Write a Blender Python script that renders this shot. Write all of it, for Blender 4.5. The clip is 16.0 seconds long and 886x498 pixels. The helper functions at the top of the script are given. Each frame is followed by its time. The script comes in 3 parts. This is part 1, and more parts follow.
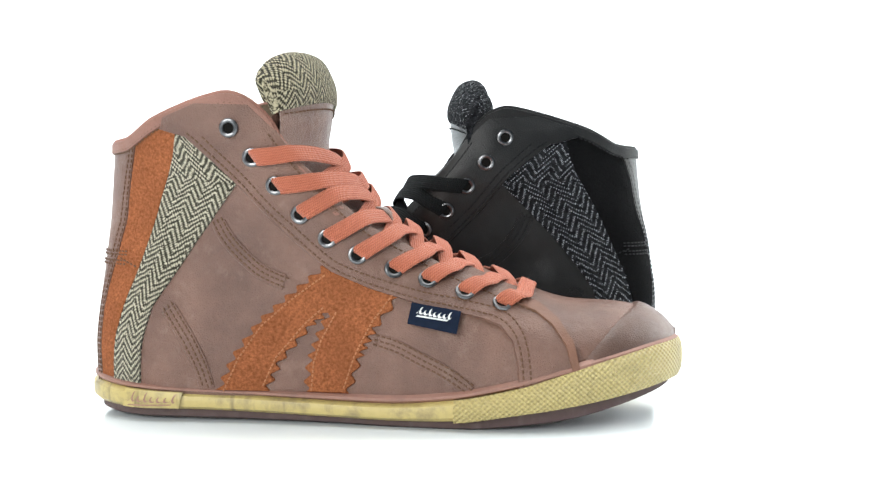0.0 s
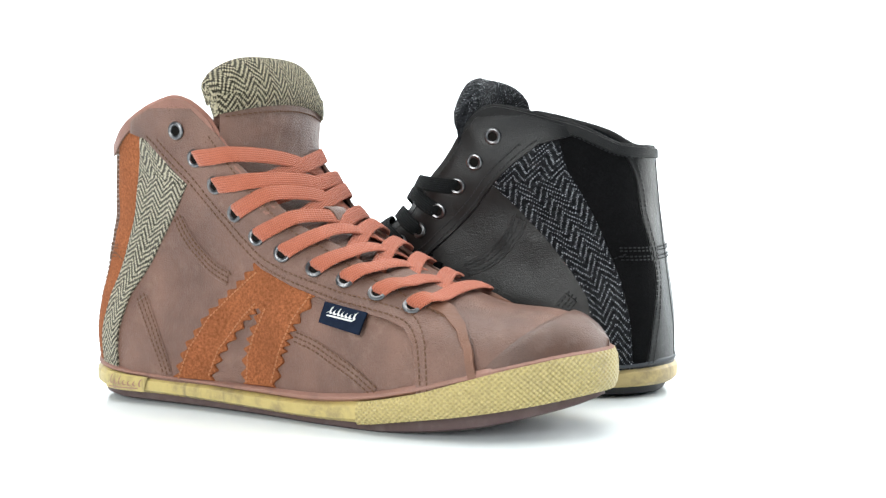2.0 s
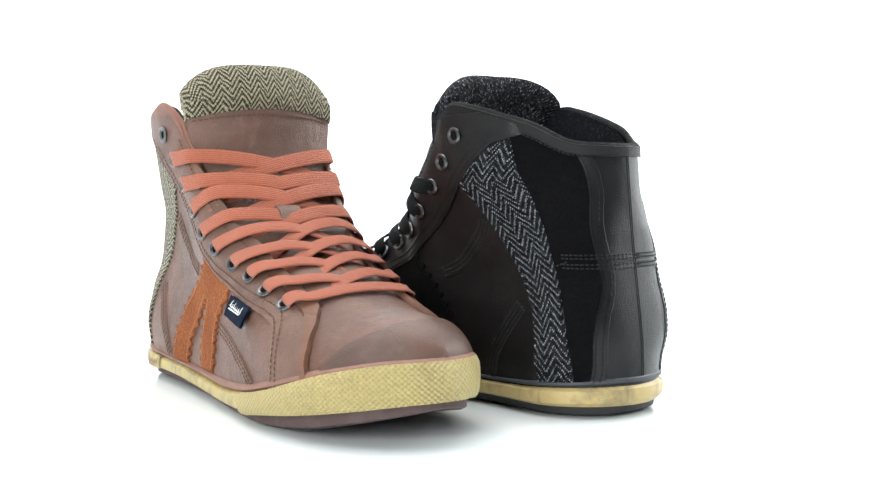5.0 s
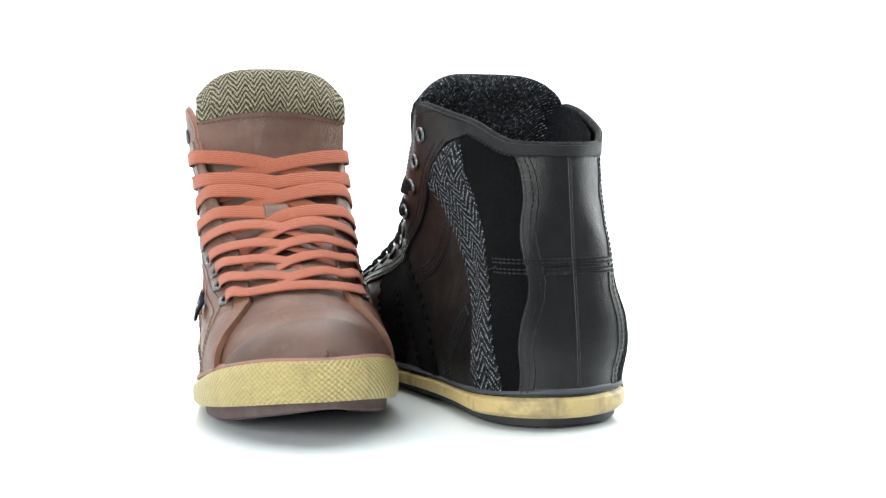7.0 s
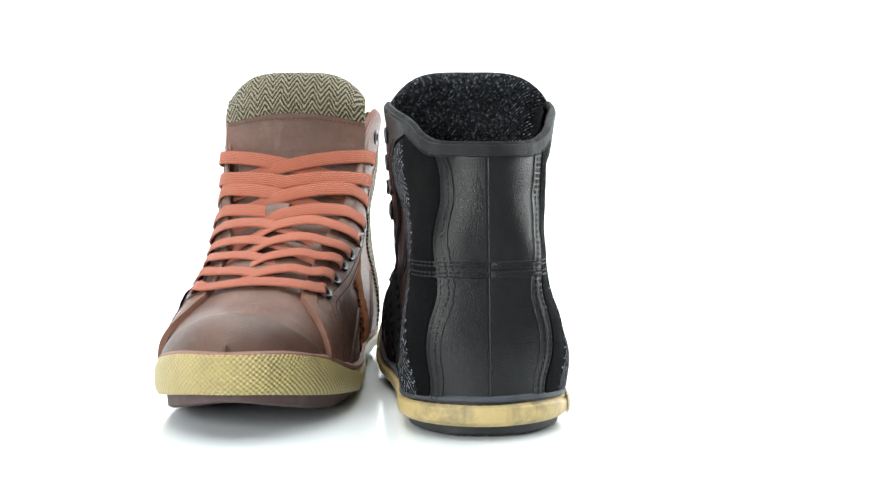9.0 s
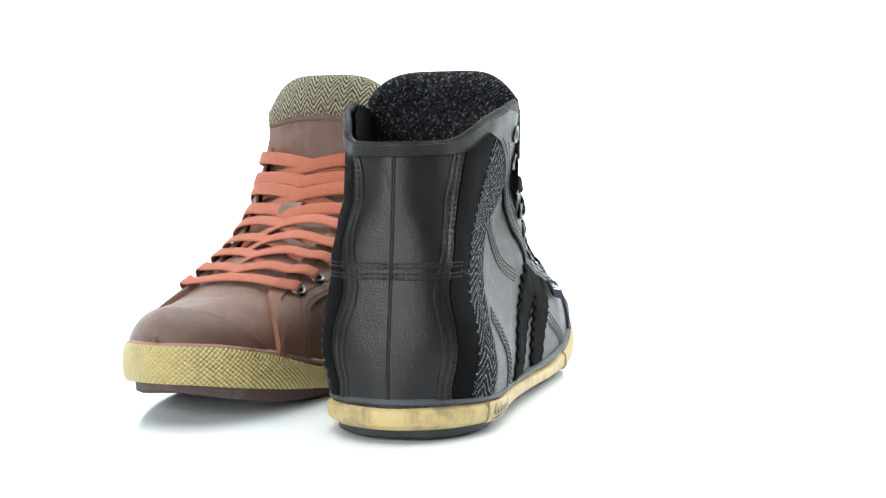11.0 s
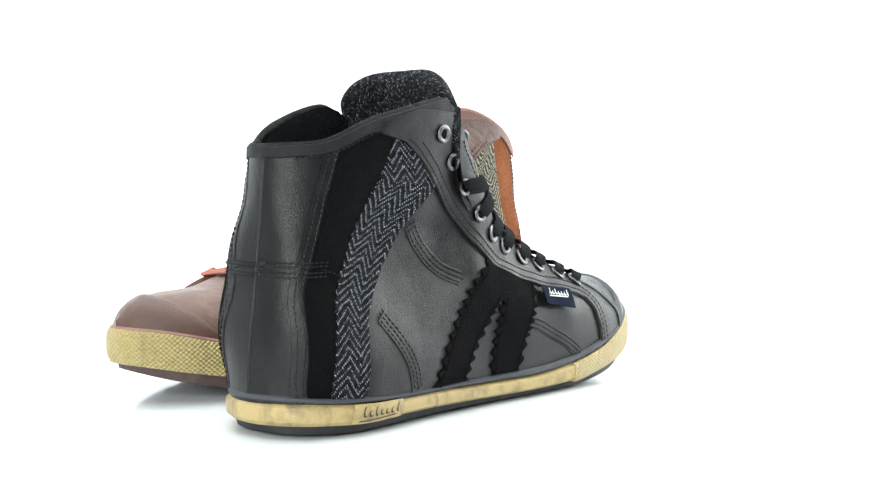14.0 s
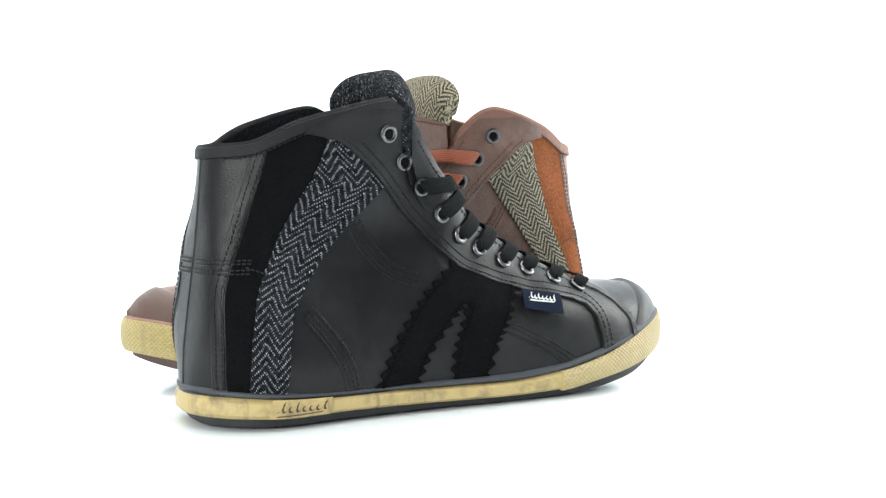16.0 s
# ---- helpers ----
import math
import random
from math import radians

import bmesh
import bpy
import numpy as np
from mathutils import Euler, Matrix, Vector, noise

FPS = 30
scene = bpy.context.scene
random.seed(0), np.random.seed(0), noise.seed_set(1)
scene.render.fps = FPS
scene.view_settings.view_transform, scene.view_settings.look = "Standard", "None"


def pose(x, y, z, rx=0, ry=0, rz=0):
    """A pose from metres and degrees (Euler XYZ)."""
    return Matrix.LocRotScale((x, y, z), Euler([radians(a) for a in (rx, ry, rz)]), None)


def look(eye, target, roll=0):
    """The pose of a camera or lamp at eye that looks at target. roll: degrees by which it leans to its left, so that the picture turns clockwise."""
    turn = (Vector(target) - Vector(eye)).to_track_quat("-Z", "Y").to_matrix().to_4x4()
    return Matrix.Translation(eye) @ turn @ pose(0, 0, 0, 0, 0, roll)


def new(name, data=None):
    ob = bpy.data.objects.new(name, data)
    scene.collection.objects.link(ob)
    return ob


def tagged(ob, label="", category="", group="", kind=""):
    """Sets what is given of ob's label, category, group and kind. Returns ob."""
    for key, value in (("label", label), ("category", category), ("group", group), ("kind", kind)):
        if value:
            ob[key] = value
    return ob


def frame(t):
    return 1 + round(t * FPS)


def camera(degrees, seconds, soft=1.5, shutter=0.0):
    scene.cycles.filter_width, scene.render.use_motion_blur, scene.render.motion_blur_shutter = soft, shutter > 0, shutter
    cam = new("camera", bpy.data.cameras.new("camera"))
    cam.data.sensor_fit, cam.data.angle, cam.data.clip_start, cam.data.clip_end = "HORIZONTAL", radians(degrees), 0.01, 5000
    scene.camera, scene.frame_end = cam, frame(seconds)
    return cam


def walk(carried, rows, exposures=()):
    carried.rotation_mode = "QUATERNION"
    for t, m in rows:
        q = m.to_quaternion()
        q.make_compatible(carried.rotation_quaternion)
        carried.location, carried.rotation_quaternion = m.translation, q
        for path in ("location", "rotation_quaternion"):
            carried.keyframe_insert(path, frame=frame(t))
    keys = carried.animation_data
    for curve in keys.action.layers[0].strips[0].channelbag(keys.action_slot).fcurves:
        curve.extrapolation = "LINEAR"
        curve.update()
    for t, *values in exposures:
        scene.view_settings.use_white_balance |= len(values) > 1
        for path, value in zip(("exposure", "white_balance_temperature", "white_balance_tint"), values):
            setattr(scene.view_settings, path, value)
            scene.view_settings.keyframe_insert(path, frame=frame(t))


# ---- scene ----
# A fixed camera before a white turntable sweep; the two shoes turn with it.
cam = camera(40.75, 16.0, soft=1.35)
VIEW = pose(0.0199, -0.670, 0.1212, 86.240, 0, 0) @ pose(0, 0, 0, 0, 0, -0.335)
walk(cam, [(0.0, VIEW), (16.0, VIEW)])


def spin(t):
    """Degrees the turntable has turned, clockwise from above, slowing a little."""
    return 10.3400 * t - 0.08352 * t ** 2 - 0.000219 * t ** 3 + 0.0000688 * t ** 4


# ---- light: an overexposed white studio ----
world = bpy.data.worlds.new("studio")
scene.world = world
world.use_nodes = True
world.node_tree.nodes["Background"].inputs[0].default_value = (0.68, 0.87, 1.0, 1)
world.node_tree.nodes["Background"].inputs[1].default_value = 0.24


def softbox(name, eye, target, sx, sy, watts, colour=(1, 1, 1)):
    lamp = bpy.data.lights.new(name, "AREA")
    lamp.shape, lamp.size, lamp.size_y, lamp.energy, lamp.color = "RECTANGLE", sx, sy, watts, colour
    ob = new(name, lamp)
    ob.matrix_world = look(eye, target)
    return ob


softbox("softbox_top", (0.0, 0.3, 1.9), (0, 0.3, 0), 2.6, 2.6, 67, (0.975, 1.0, 0.98))
softbox("softbox_left", (-0.80, -1.45, 0.60), (0, 0, 0.08), 0.8, 0.8, 24, (0.975, 1.0, 0.98))
softbox("softbox_right", (1.24, 0.44, 0.58), (0, 0, 0.08), 1.0, 0.9, 17, (0.975, 1.0, 0.98))
softbox("backdrop_light", (0.0, 0.5, 1.7), (0, 1.9, 0.6), 2.0, 0.5, 34)
scene.view_settings.exposure = 0.0


# ---- materials ----
def material(name, rough=0.5, metal=0.0):
    m = bpy.data.materials.new(name)
    m.use_nodes = True
    b = m.node_tree.nodes["Principled BSDF"]
    b.inputs["Roughness"].default_value, b.inputs["Metallic"].default_value = rough, metal
    return m, m.node_tree, b


def node(nt, kind, **sets):
    n = nt.nodes.new(kind)
    for k, v in sets.items():
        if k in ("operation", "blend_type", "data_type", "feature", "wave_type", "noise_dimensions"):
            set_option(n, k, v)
        else:
            n.inputs[k].default_value = v
    return n


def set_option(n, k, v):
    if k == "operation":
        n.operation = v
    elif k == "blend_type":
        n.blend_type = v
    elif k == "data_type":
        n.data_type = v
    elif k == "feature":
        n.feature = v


def math_node(nt, op, a, b=None):
    n = nt.nodes.new("ShaderNodeMath")
    n.operation = op
    for i, v in enumerate((a, b)):
        if v is None:
            continue
        if isinstance(v, (int, float)):
            n.inputs[i].default_value = v
        else:
            nt.links.new(v, n.inputs[i])
    return n.outputs[0]


def mix(nt, fac, a, b):
    n = nt.nodes.new("ShaderNodeMix")
    n.data_type = "RGBA"
    for sock, v in ((n.inputs[0], fac), (n.inputs[6], a), (n.inputs[7], b)):
        if isinstance(v, (int, float)):
            sock.default_value = v
        elif isinstance(v, tuple):
            sock.default_value = (*v, 1)
        else:
            nt.links.new(v, sock)
    return n.outputs[2]


def noise_node(nt, scale, detail=4, rough=0.6, coord="Object"):
    tc = nt.nodes.new("ShaderNodeTexCoord")
    n = node(nt, "ShaderNodeTexNoise", Scale=scale, Detail=detail, Roughness=rough)
    nt.links.new(tc.outputs[coord], n.inputs["Vector"])
    return n.outputs["Fac"]


def ramp(nt, value, lo, hi):
    n = nt.nodes.new("ShaderNodeMapRange")
    n.inputs["From Min"].default_value, n.inputs["From Max"].default_value = lo, hi
    nt.links.new(value, n.inputs["Value"])
    return n.outputs["Result"]


def bump(nt, b, height, strength, dist):
    n = node(nt, "ShaderNodeBump", Strength=strength, Distance=dist)
    nt.links.new(height, n.inputs["Height"])
    nt.links.new(n.outputs["Normal"], b.inputs["Normal"])


def leather(name, dark, light, rough, worn=None, gloss=0.4, relief=0.7, bends=0.9, pores=0.3, grain=0.65, folds=0.0):
    m, nt, b = material(name, rough)
    b.inputs["Specular IOR Level"].default_value = gloss
    big = ramp(nt, noise_node(nt, 28, 5), 0.34, 0.66)
    fine = noise_node(nt, 900, 3)
    col = mix(nt, big, dark, light)
    col = mix(nt, math_node(nt, "MULTIPLY", ramp(nt, fine, 0.35, 0.75), 0.2), col, tuple(c * 0.55 for c in dark))
    if worn:
        col = mix(nt, math_node(nt, "MULTIPLY", ramp(nt, noise_node(nt, 60, 6, 0.7), 0.56, 0.72), 0.6), col, worn)
    nt.links.new(col, b.inputs["Base Color"])
    tc = nt.nodes.new("ShaderNodeTexCoord")
    vor = node(nt, "ShaderNodeTexVoronoi", Scale=850.0)
    vor.feature = "DISTANCE_TO_EDGE"
    nt.links.new(tc.outputs["Object"], vor.inputs["Vector"])
    # soft creases: thin bends where two slow noises meet
    wave = math_node(nt, "ABSOLUTE", math_node(nt, "SUBTRACT", noise_node(nt, 26, 3, 0.5), 0.5))
    crease = math_node(nt, "MULTIPLY", ramp(nt, wave, 0.0, 0.045), bends)
    h = math_node(nt, "ADD", math_node(nt, "MULTIPLY", ramp(nt, vor.outputs["Distance"], 0.0, 0.25), pores),
                  math_node(nt, "ADD", math_node(nt, "MULTIPLY", noise_node(nt, 60, 6, grain), 1.6), crease))
    h = math_node(nt, "ADD", h, math_node(nt, "MULTIPLY", noise_node(nt, 20, 2, 0.5), folds))
    bump(nt, b, h, relief, 0.0011)
    r = nt.nodes.new("ShaderNodeMapRange")
    r.inputs["To Min"].default_value, r.inputs["To Max"].default_value = rough - 0.1, rough + 0.12
    nt.links.new(noise_node(nt, 130, 4), r.inputs["Value"])
    nt.links.new(r.outputs["Result"], b.inputs["Roughness"])
    return m


def suede(name, dark, light, sheen=0.25):
    m, nt, b = material(name, 0.95)
    fac = ramp(nt, noise_node(nt, 750, 3, 0.7), 0.32, 0.68)
    big = ramp(nt, noise_node(nt, 45, 4), 0.35, 0.65)
    col = mix(nt, fac, dark, light)
    col = mix(nt, math_node(nt, "MULTIPLY", big, 0.35), col, tuple(c * 0.65 for c in dark))
    nt.links.new(col, b.inputs["Base Color"])
    b.inputs["Specular IOR Level"].default_value = 0.1
    b.inputs["Sheen Weight"].default_value = sheen
    b.inputs["Sheen Tint"].default_value = (*light, 1)
    bump(nt, b, noise_node(nt, 1100, 3), 0.8, 0.0009)
    return m


def tweed(name, dark, light, column=0.0060, pitch=0.0036, twill=True, bias=0.0, sheen=0.12):
    """Herringbone: slanted yarns that turn over from column to column."""
    m, nt, b = material(name, 0.95)
    tc = nt.nodes.new("ShaderNodeTexCoord")
    wob = node(nt, "ShaderNodeTexNoise", Scale=260.0, Detail=2.0)
    nt.links.new(tc.outputs["Object"], wob.inputs["Vector"])
    sep = nt.nodes.new("ShaderNodeSeparateXYZ")
    nt.links.new(tc.outputs["UV"], sep.inputs[0])
    jit = math_node(nt, "MULTIPLY", math_node(nt, "SUBTRACT", wob.outputs["Fac"], 0.5), 0.0016)
    u = math_node(nt, "ADD", sep.outputs[0], jit)
    v = math_node(nt, "ADD", sep.outputs[1], jit)
    zig = math_node(nt, "PINGPONG", u, column)
    along = math_node(nt, "ADD", v, math_node(nt, "MULTIPLY", zig, 1.25))
    stripe = math_node(nt, "SINE", math_node(nt, "MULTIPLY", along, 2 * math.pi / pitch))
    yarn = math_node(nt, "SINE", math_node(nt, "MULTIPLY", math_node(nt, "SUBTRACT", math_node(nt, "MULTIPLY", zig if twill else u, 1.4), math_node(nt, "MULTIPLY", v, 1.1)), 2 * math.pi / 0.0021))
    val = math_node(nt, "ADD", math_node(nt, "MULTIPLY", stripe, 1.0 if twill else 0.0), math_node(nt, "MULTIPLY", yarn, 0.75))
    val = math_node(nt, "ADD", val, math_node(nt, "MULTIPLY", math_node(nt, "SUBTRACT", noise_node(nt, 1000 if twill else 700, 3), 0.5), 4.0 if twill else 4.6))
    fac = ramp(nt, val, (-0.1 if twill else 0.3) + bias, (0.65 if twill else 1.2) + bias)
    col = mix(nt, fac, dark, light)
    col = mix(nt, math_node(nt, "MULTIPLY", ramp(nt, noise_node(nt, 420, 3), 0.4, 0.75), 0.15), col, tuple(0.4 * a + 0.3 * c for a, c in zip(light, dark)))
    nt.links.new(col, b.inputs["Base Color"])
    b.inputs["Specular IOR Level"].default_value = 0.15
    b.inputs["Sheen Weight"].default_value = sheen
    bump(nt, b, val, 0.6, 0.0007)
    return m


def rubber(name, col, dirt_and_hollow, rough=0.5, knurl=False, amount=0.6):
    m, nt, b = material(name, rough)
    fac = math_node(nt, "MULTIPLY", ramp(nt, noise_node(nt, 55, 6, 0.7), 0.5, 0.75), amount)
    base = mix(nt, fac, col, dirt_and_hollow)
    tcs = nt.nodes.new("ShaderNodeTexCoord")
    squeeze = node(nt, "ShaderNodeMapping", Scale=(1.0, 0.5, 0.12))
    nt.links.new(tcs.outputs["Object"], squeeze.inputs["Vector"])
    streak = node(nt, "ShaderNodeTexNoise", Scale=130.0, Detail=3.0)
    nt.links.new(squeeze.outputs[0], streak.inputs["Vector"])
    base = mix(nt, math_node(nt, "MULTIPLY", ramp(nt, streak.outputs["Fac"], 0.6, 0.72), amount * 0.9), base, tuple(c * 0.75 for c in dirt_and_hollow))
    base = mix(nt, math_node(nt, "MULTIPLY", ramp(nt, noise_node(nt, 300, 4), 0.4, 0.8), 0.25), base, tuple(c * 0.6 for c in col))
    if knurl:
        tc = nt.nodes.new("ShaderNodeTexCoord")
        sep = nt.nodes.new("ShaderNodeSeparateXYZ")
        nt.links.new(tc.outputs["UV"], sep.inputs[0])
        a = math_node(nt, "SINE", math_node(nt, "MULTIPLY", sep.outputs[0], 2 * math.pi / 0.0029))
        c = math_node(nt, "SINE", math_node(nt, "MULTIPLY", sep.outputs[1], 2 * math.pi / 0.0025))
        h = math_node(nt, "MULTIPLY", a, c)
        # knurl hollows get a darker base colour besides the bump
        base = mix(nt, math_node(nt, "MULTIPLY", ramp(nt, h, 0.1, -0.6), 0.22), base, tuple(0.45 * q for q in dirt_and_hollow))
        bump(nt, b, h, 0.7, 0.0007)
    else:
        bump(nt, b, noise_node(nt, 400, 4), 0.25, 0.0005)
    nt.links.new(base, b.inputs["Base Color"])
    return m


def cord(name, dark, light, sheen=0.2):
    """Woven flat lace: fine rows along the band."""
    m, nt, b = material(name, 0.9)
    tc = nt.nodes.new("ShaderNodeTexCoord")
    sep = nt.nodes.new("ShaderNodeSeparateXYZ")
    nt.links.new(tc.outputs["UV"], sep.inputs[0])
    rows = math_node(nt, "SINE", math_node(nt, "MULTIPLY", sep.outputs[0], 2 * math.pi / 0.0012))
    weave = math_node(nt, "SINE", math_node(nt, "MULTIPLY", math_node(nt, "ADD", sep.outputs[1], math_node(nt, "MULTIPLY", sep.outputs[0], 0.8)), 2 * math.pi / 0.0011))
    h = math_node(nt, "ADD", math_node(nt, "MULTIPLY", rows, 0.6), math_node(nt, "MULTIPLY", weave, 0.7))
    h = math_node(nt, "ADD", h, math_node(nt, "MULTIPLY", math_node(nt, "SUBTRACT", noise_node(nt, 800, 3), 0.5), 2.0))
    nt.links.new(mix(nt, ramp(nt, h, -1.4, 1.2), dark, light), b.inputs["Base Color"])
    b.inputs["Specular IOR Level"].default_value = 0.15
    b.inputs["Sheen Weight"].default_value = sheen
    bump(nt, b, h, 0.6, 0.0005)
    return m


def plain(name, col, rough=0.6, metal=0.0, gloss=0.5):
    m, nt, b = material(name, rough, metal)
    b.inputs["Specular IOR Level"].default_value = gloss
    nt.links.new(mix(nt, ramp(nt, noise_node(nt, 350, 4), 0.3, 0.7), col, tuple(c * 0.7 for c in col)), b.inputs["Base Color"])
    return m


STEEL = plain("gunmetal", (0.17, 0.17, 0.175), 0.30, 1.0)
# near-black colour that paints the shade inside the eyelets
HOLE_SHADE = plain("hole_shade_black", (0.012, 0.011, 0.01), 0.95, gloss=0.03)
WHITE_THREAD = plain("white_thread", (0.75, 0.76, 0.74), 0.8)
NAVY = plain("navy_weave", (0.009, 0.015, 0.032), 0.85, gloss=0.1)

BROWN = dict(
    leather=leather("brown_leather", (0.108, 0.052, 0.036), (0.186, 0.094, 0.066), 0.42, (0.23, 0.14, 0.104), gloss=0.5, relief=0.5, bends=0.45),
    toe=leather("scuffed_toe_leather", (0.068, 0.038, 0.029), (0.128, 0.068, 0.050), 0.36, (0.17, 0.115, 0.095), relief=0.35, bends=0.0),
    suede=suede("rust_suede", (0.16, 0.049, 0.019), (0.375, 0.130, 0.054)),
    tweed=tweed("olive_herringbone", (0.038, 0.034, 0.023), (0.52, 0.47, 0.355)),
    fold=leather("salmon_folded_leather", (0.20, 0.092, 0.066), (0.29, 0.140, 0.104), 0.5, relief=0.4, bends=0.2),
    binding=leather("terracotta_binding", (0.24, 0.105, 0.075), (0.32, 0.145, 0.105), 0.6),
    piping=rubber("rosy_brown_piping", (0.27, 0.135, 0.10), (0.12, 0.07, 0.06), 0.55),
    rubber=rubber("yellow_gum_rubber", (0.47, 0.365, 0.135), (0.12, 0.09, 0.06), 0.42, amount=0.95),
    knurl=rubber("knurled_gum_rubber", (0.47, 0.37, 0.145), (0.19, 0.145, 0.08), 0.45, True, 0.3),
    outsole=rubber("dark_brown_outsole", (0.085, 0.052, 0.05), (0.16, 0.12, 0.11), 0.8),
    lace=cord("terracotta_lace", (0.31, 0.08, 0.043), (0.50, 0.155, 0.088)),
    thread=plain("brown_thread", (0.14, 0.075, 0.046), 0.8, gloss=0.2),
    cuff=tweed("olive_cuff_herringbone", (0.022, 0.019, 0.011), (0.42, 0.37, 0.25)),
    light_thread=plain("orange_thread", (0.42, 0.17, 0.07), 0.8),
    lining=suede("tan_lining", (0.10, 0.075, 0.05), (0.16, 0.12, 0.085)),
    print=plain("embossed_rose", (0.36, 0.20, 0.14), 0.6),
    edge=leather("tan_facing_edge", (0.15, 0.068, 0.042), (0.215, 0.100, 0.063), 0.5, relief=0.4),
)
BLACK = dict(
    leather=leather("black_leather", (0.0045, 0.0042, 0.0045), (0.010, 0.0092, 0.0092), 0.34, gloss=0.31, relief=0.24, bends=0.22, pores=0.3, grain=0.5, folds=6.0),
    toe=leather("black_toe_leather", (0.006, 0.006, 0.0063), (0.013, 0.0122, 0.012), 0.32, gloss=0.3, relief=0.3, bends=0.0),
    suede=suede("black_suede", (0.002, 0.002, 0.0023), (0.005, 0.005, 0.0056), 0.0),
    tweed=tweed("charcoal_herringbone", (0.003, 0.0035, 0.005), (0.40, 0.415, 0.45), column=0.0072, pitch=0.0046, bias=1.05, sheen=0.0),
    fold=leather("black_folded_edge", (0.006, 0.006, 0.0065), (0.012, 0.012, 0.0125), 0.55, gloss=0.25, relief=0.4, bends=0.2),
    binding=leather("black_binding", (0.006, 0.006, 0.0065), (0.012, 0.012, 0.0125), 0.6, gloss=0.2),
    piping=rubber("slate_piping", (0.045, 0.05, 0.06), (0.03, 0.03, 0.035), 0.55),
    rubber=rubber("tan_gum_rubber", (0.50, 0.375, 0.16), (0.13, 0.10, 0.065), 0.45, amount=0.9),
    knurl=rubber("tan_knurled_rubber", (0.50, 0.39, 0.18), (0.20, 0.15, 0.08), 0.5, True, 0.3),
    outsole=rubber("black_outsole", (0.016, 0.016, 0.018), (0.04, 0.04, 0.042), 0.6),
    lace=cord("black_lace", (0.003, 0.0035, 0.0037), (0.009, 0.0105, 0.0115), 0.0),
    thread=plain("black_thread", (0.005, 0.005, 0.006), 0.5, gloss=0.3),
    light_thread=plain("black_edge_thread", (0.003, 0.003, 0.0035), 0.9, gloss=0.05),
    lining=tweed("black_wool_lining", (0.003, 0.004, 0.006), (0.045, 0.049, 0.057), twill=False, bias=0.3, sheen=0.0),
    cuff=tweed("charcoal_fleck_wool", (0.003, 0.0035, 0.005), (0.46, 0.48, 0.52), twill=False, bias=0.45, sheen=0.0),
    print=plain("embossed_brown", (0.09, 0.055, 0.03), 0.6),
    edge=leather("black_facing_edge", (0.014, 0.013, 0.014), (0.026, 0.024, 0.025), 0.45),
)

# ---- the sweep ----
floor_mat, nt, b = material("white_acrylic", 0.12)
# slight blue in the base colour stands in for the bluish shade
nt.links.new(mix(nt, noise_node(nt, 3, 2), (0.86, 0.905, 0.935), (0.885, 0.925, 0.95)), b.inputs["Base Color"])
b.inputs["Specular IOR Level"].default_value = 0.35


reflector_mat, nt, b = material("white_reflector", 0.8)
nt.links.new(mix(nt, noise_node(nt, 6, 3), (0.84, 0.85, 0.85), (0.88, 0.885, 0.885)), b.inputs["Base Color"])


def mesh_from(bm, name):
    me = bpy.data.meshes.new(name)
    bmesh.ops.recalc_face_normals(bm, faces=bm.faces)
    bm.to_mesh(me)
    bm.free()
    for p in me.polygons:
        p.use_smooth = True
    return me


def part(name, bm, mat, parent, label="", sharp=35):
    me = mesh_from(bm, name)
    me.materials.append(mat)
    ob = new(name, me)
    ob.parent = parent
    if sharp:
        me.set_sharp_from_angle(angle=radians(sharp))
    if label:
        tagged(ob, label)
    return ob


bm = bmesh.new()
prof = [(-1.3, 0.0), (1.1, 0.0)] + [(1.1 + 0.8 * math.sin(a), 0.8 - 0.8 * math.cos(a)) for a in np.linspace(0.1, math.pi / 2, 12)] + [(1.9, 1.8)]
rows_ = [[bm.verts.new((x, y, z)) for x in np.linspace(-1.5, 1.5, 9)] for y, z in prof]
for r0, r1 in zip(rows_, rows_[1:]):
    for i in range(8):
        bm.faces.new((r0[i], r0[i + 1], r1[i + 1], r1[i]))
me = mesh_from(bm, "backdrop")
me.materials.append(floor_mat)
sweep = tagged(new("backdrop", me), "glossy white seamless studio sweep under the shoes", "backdrop", kind="structure")


# added panels out of view: they bounce white into the leather's gloss
for name, x in (("wall_west", -1.522), ("wall_east", 1.522)):
    bm = bmesh.new()
    bmesh.ops.create_cube(bm, size=1.0)
    bmesh.ops.transform(bm, matrix=Matrix.Translation((x, 0.92, 0.9)) @ Matrix.Diagonal((0.04, 1.94, 1.8, 1)), verts=bm.verts)
    me = mesh_from(bm, name)
    me.materials.append(reflector_mat)
    tagged(new(name, me), "added white reflector panel beside the sweep, out of view", "wall", kind="structure")


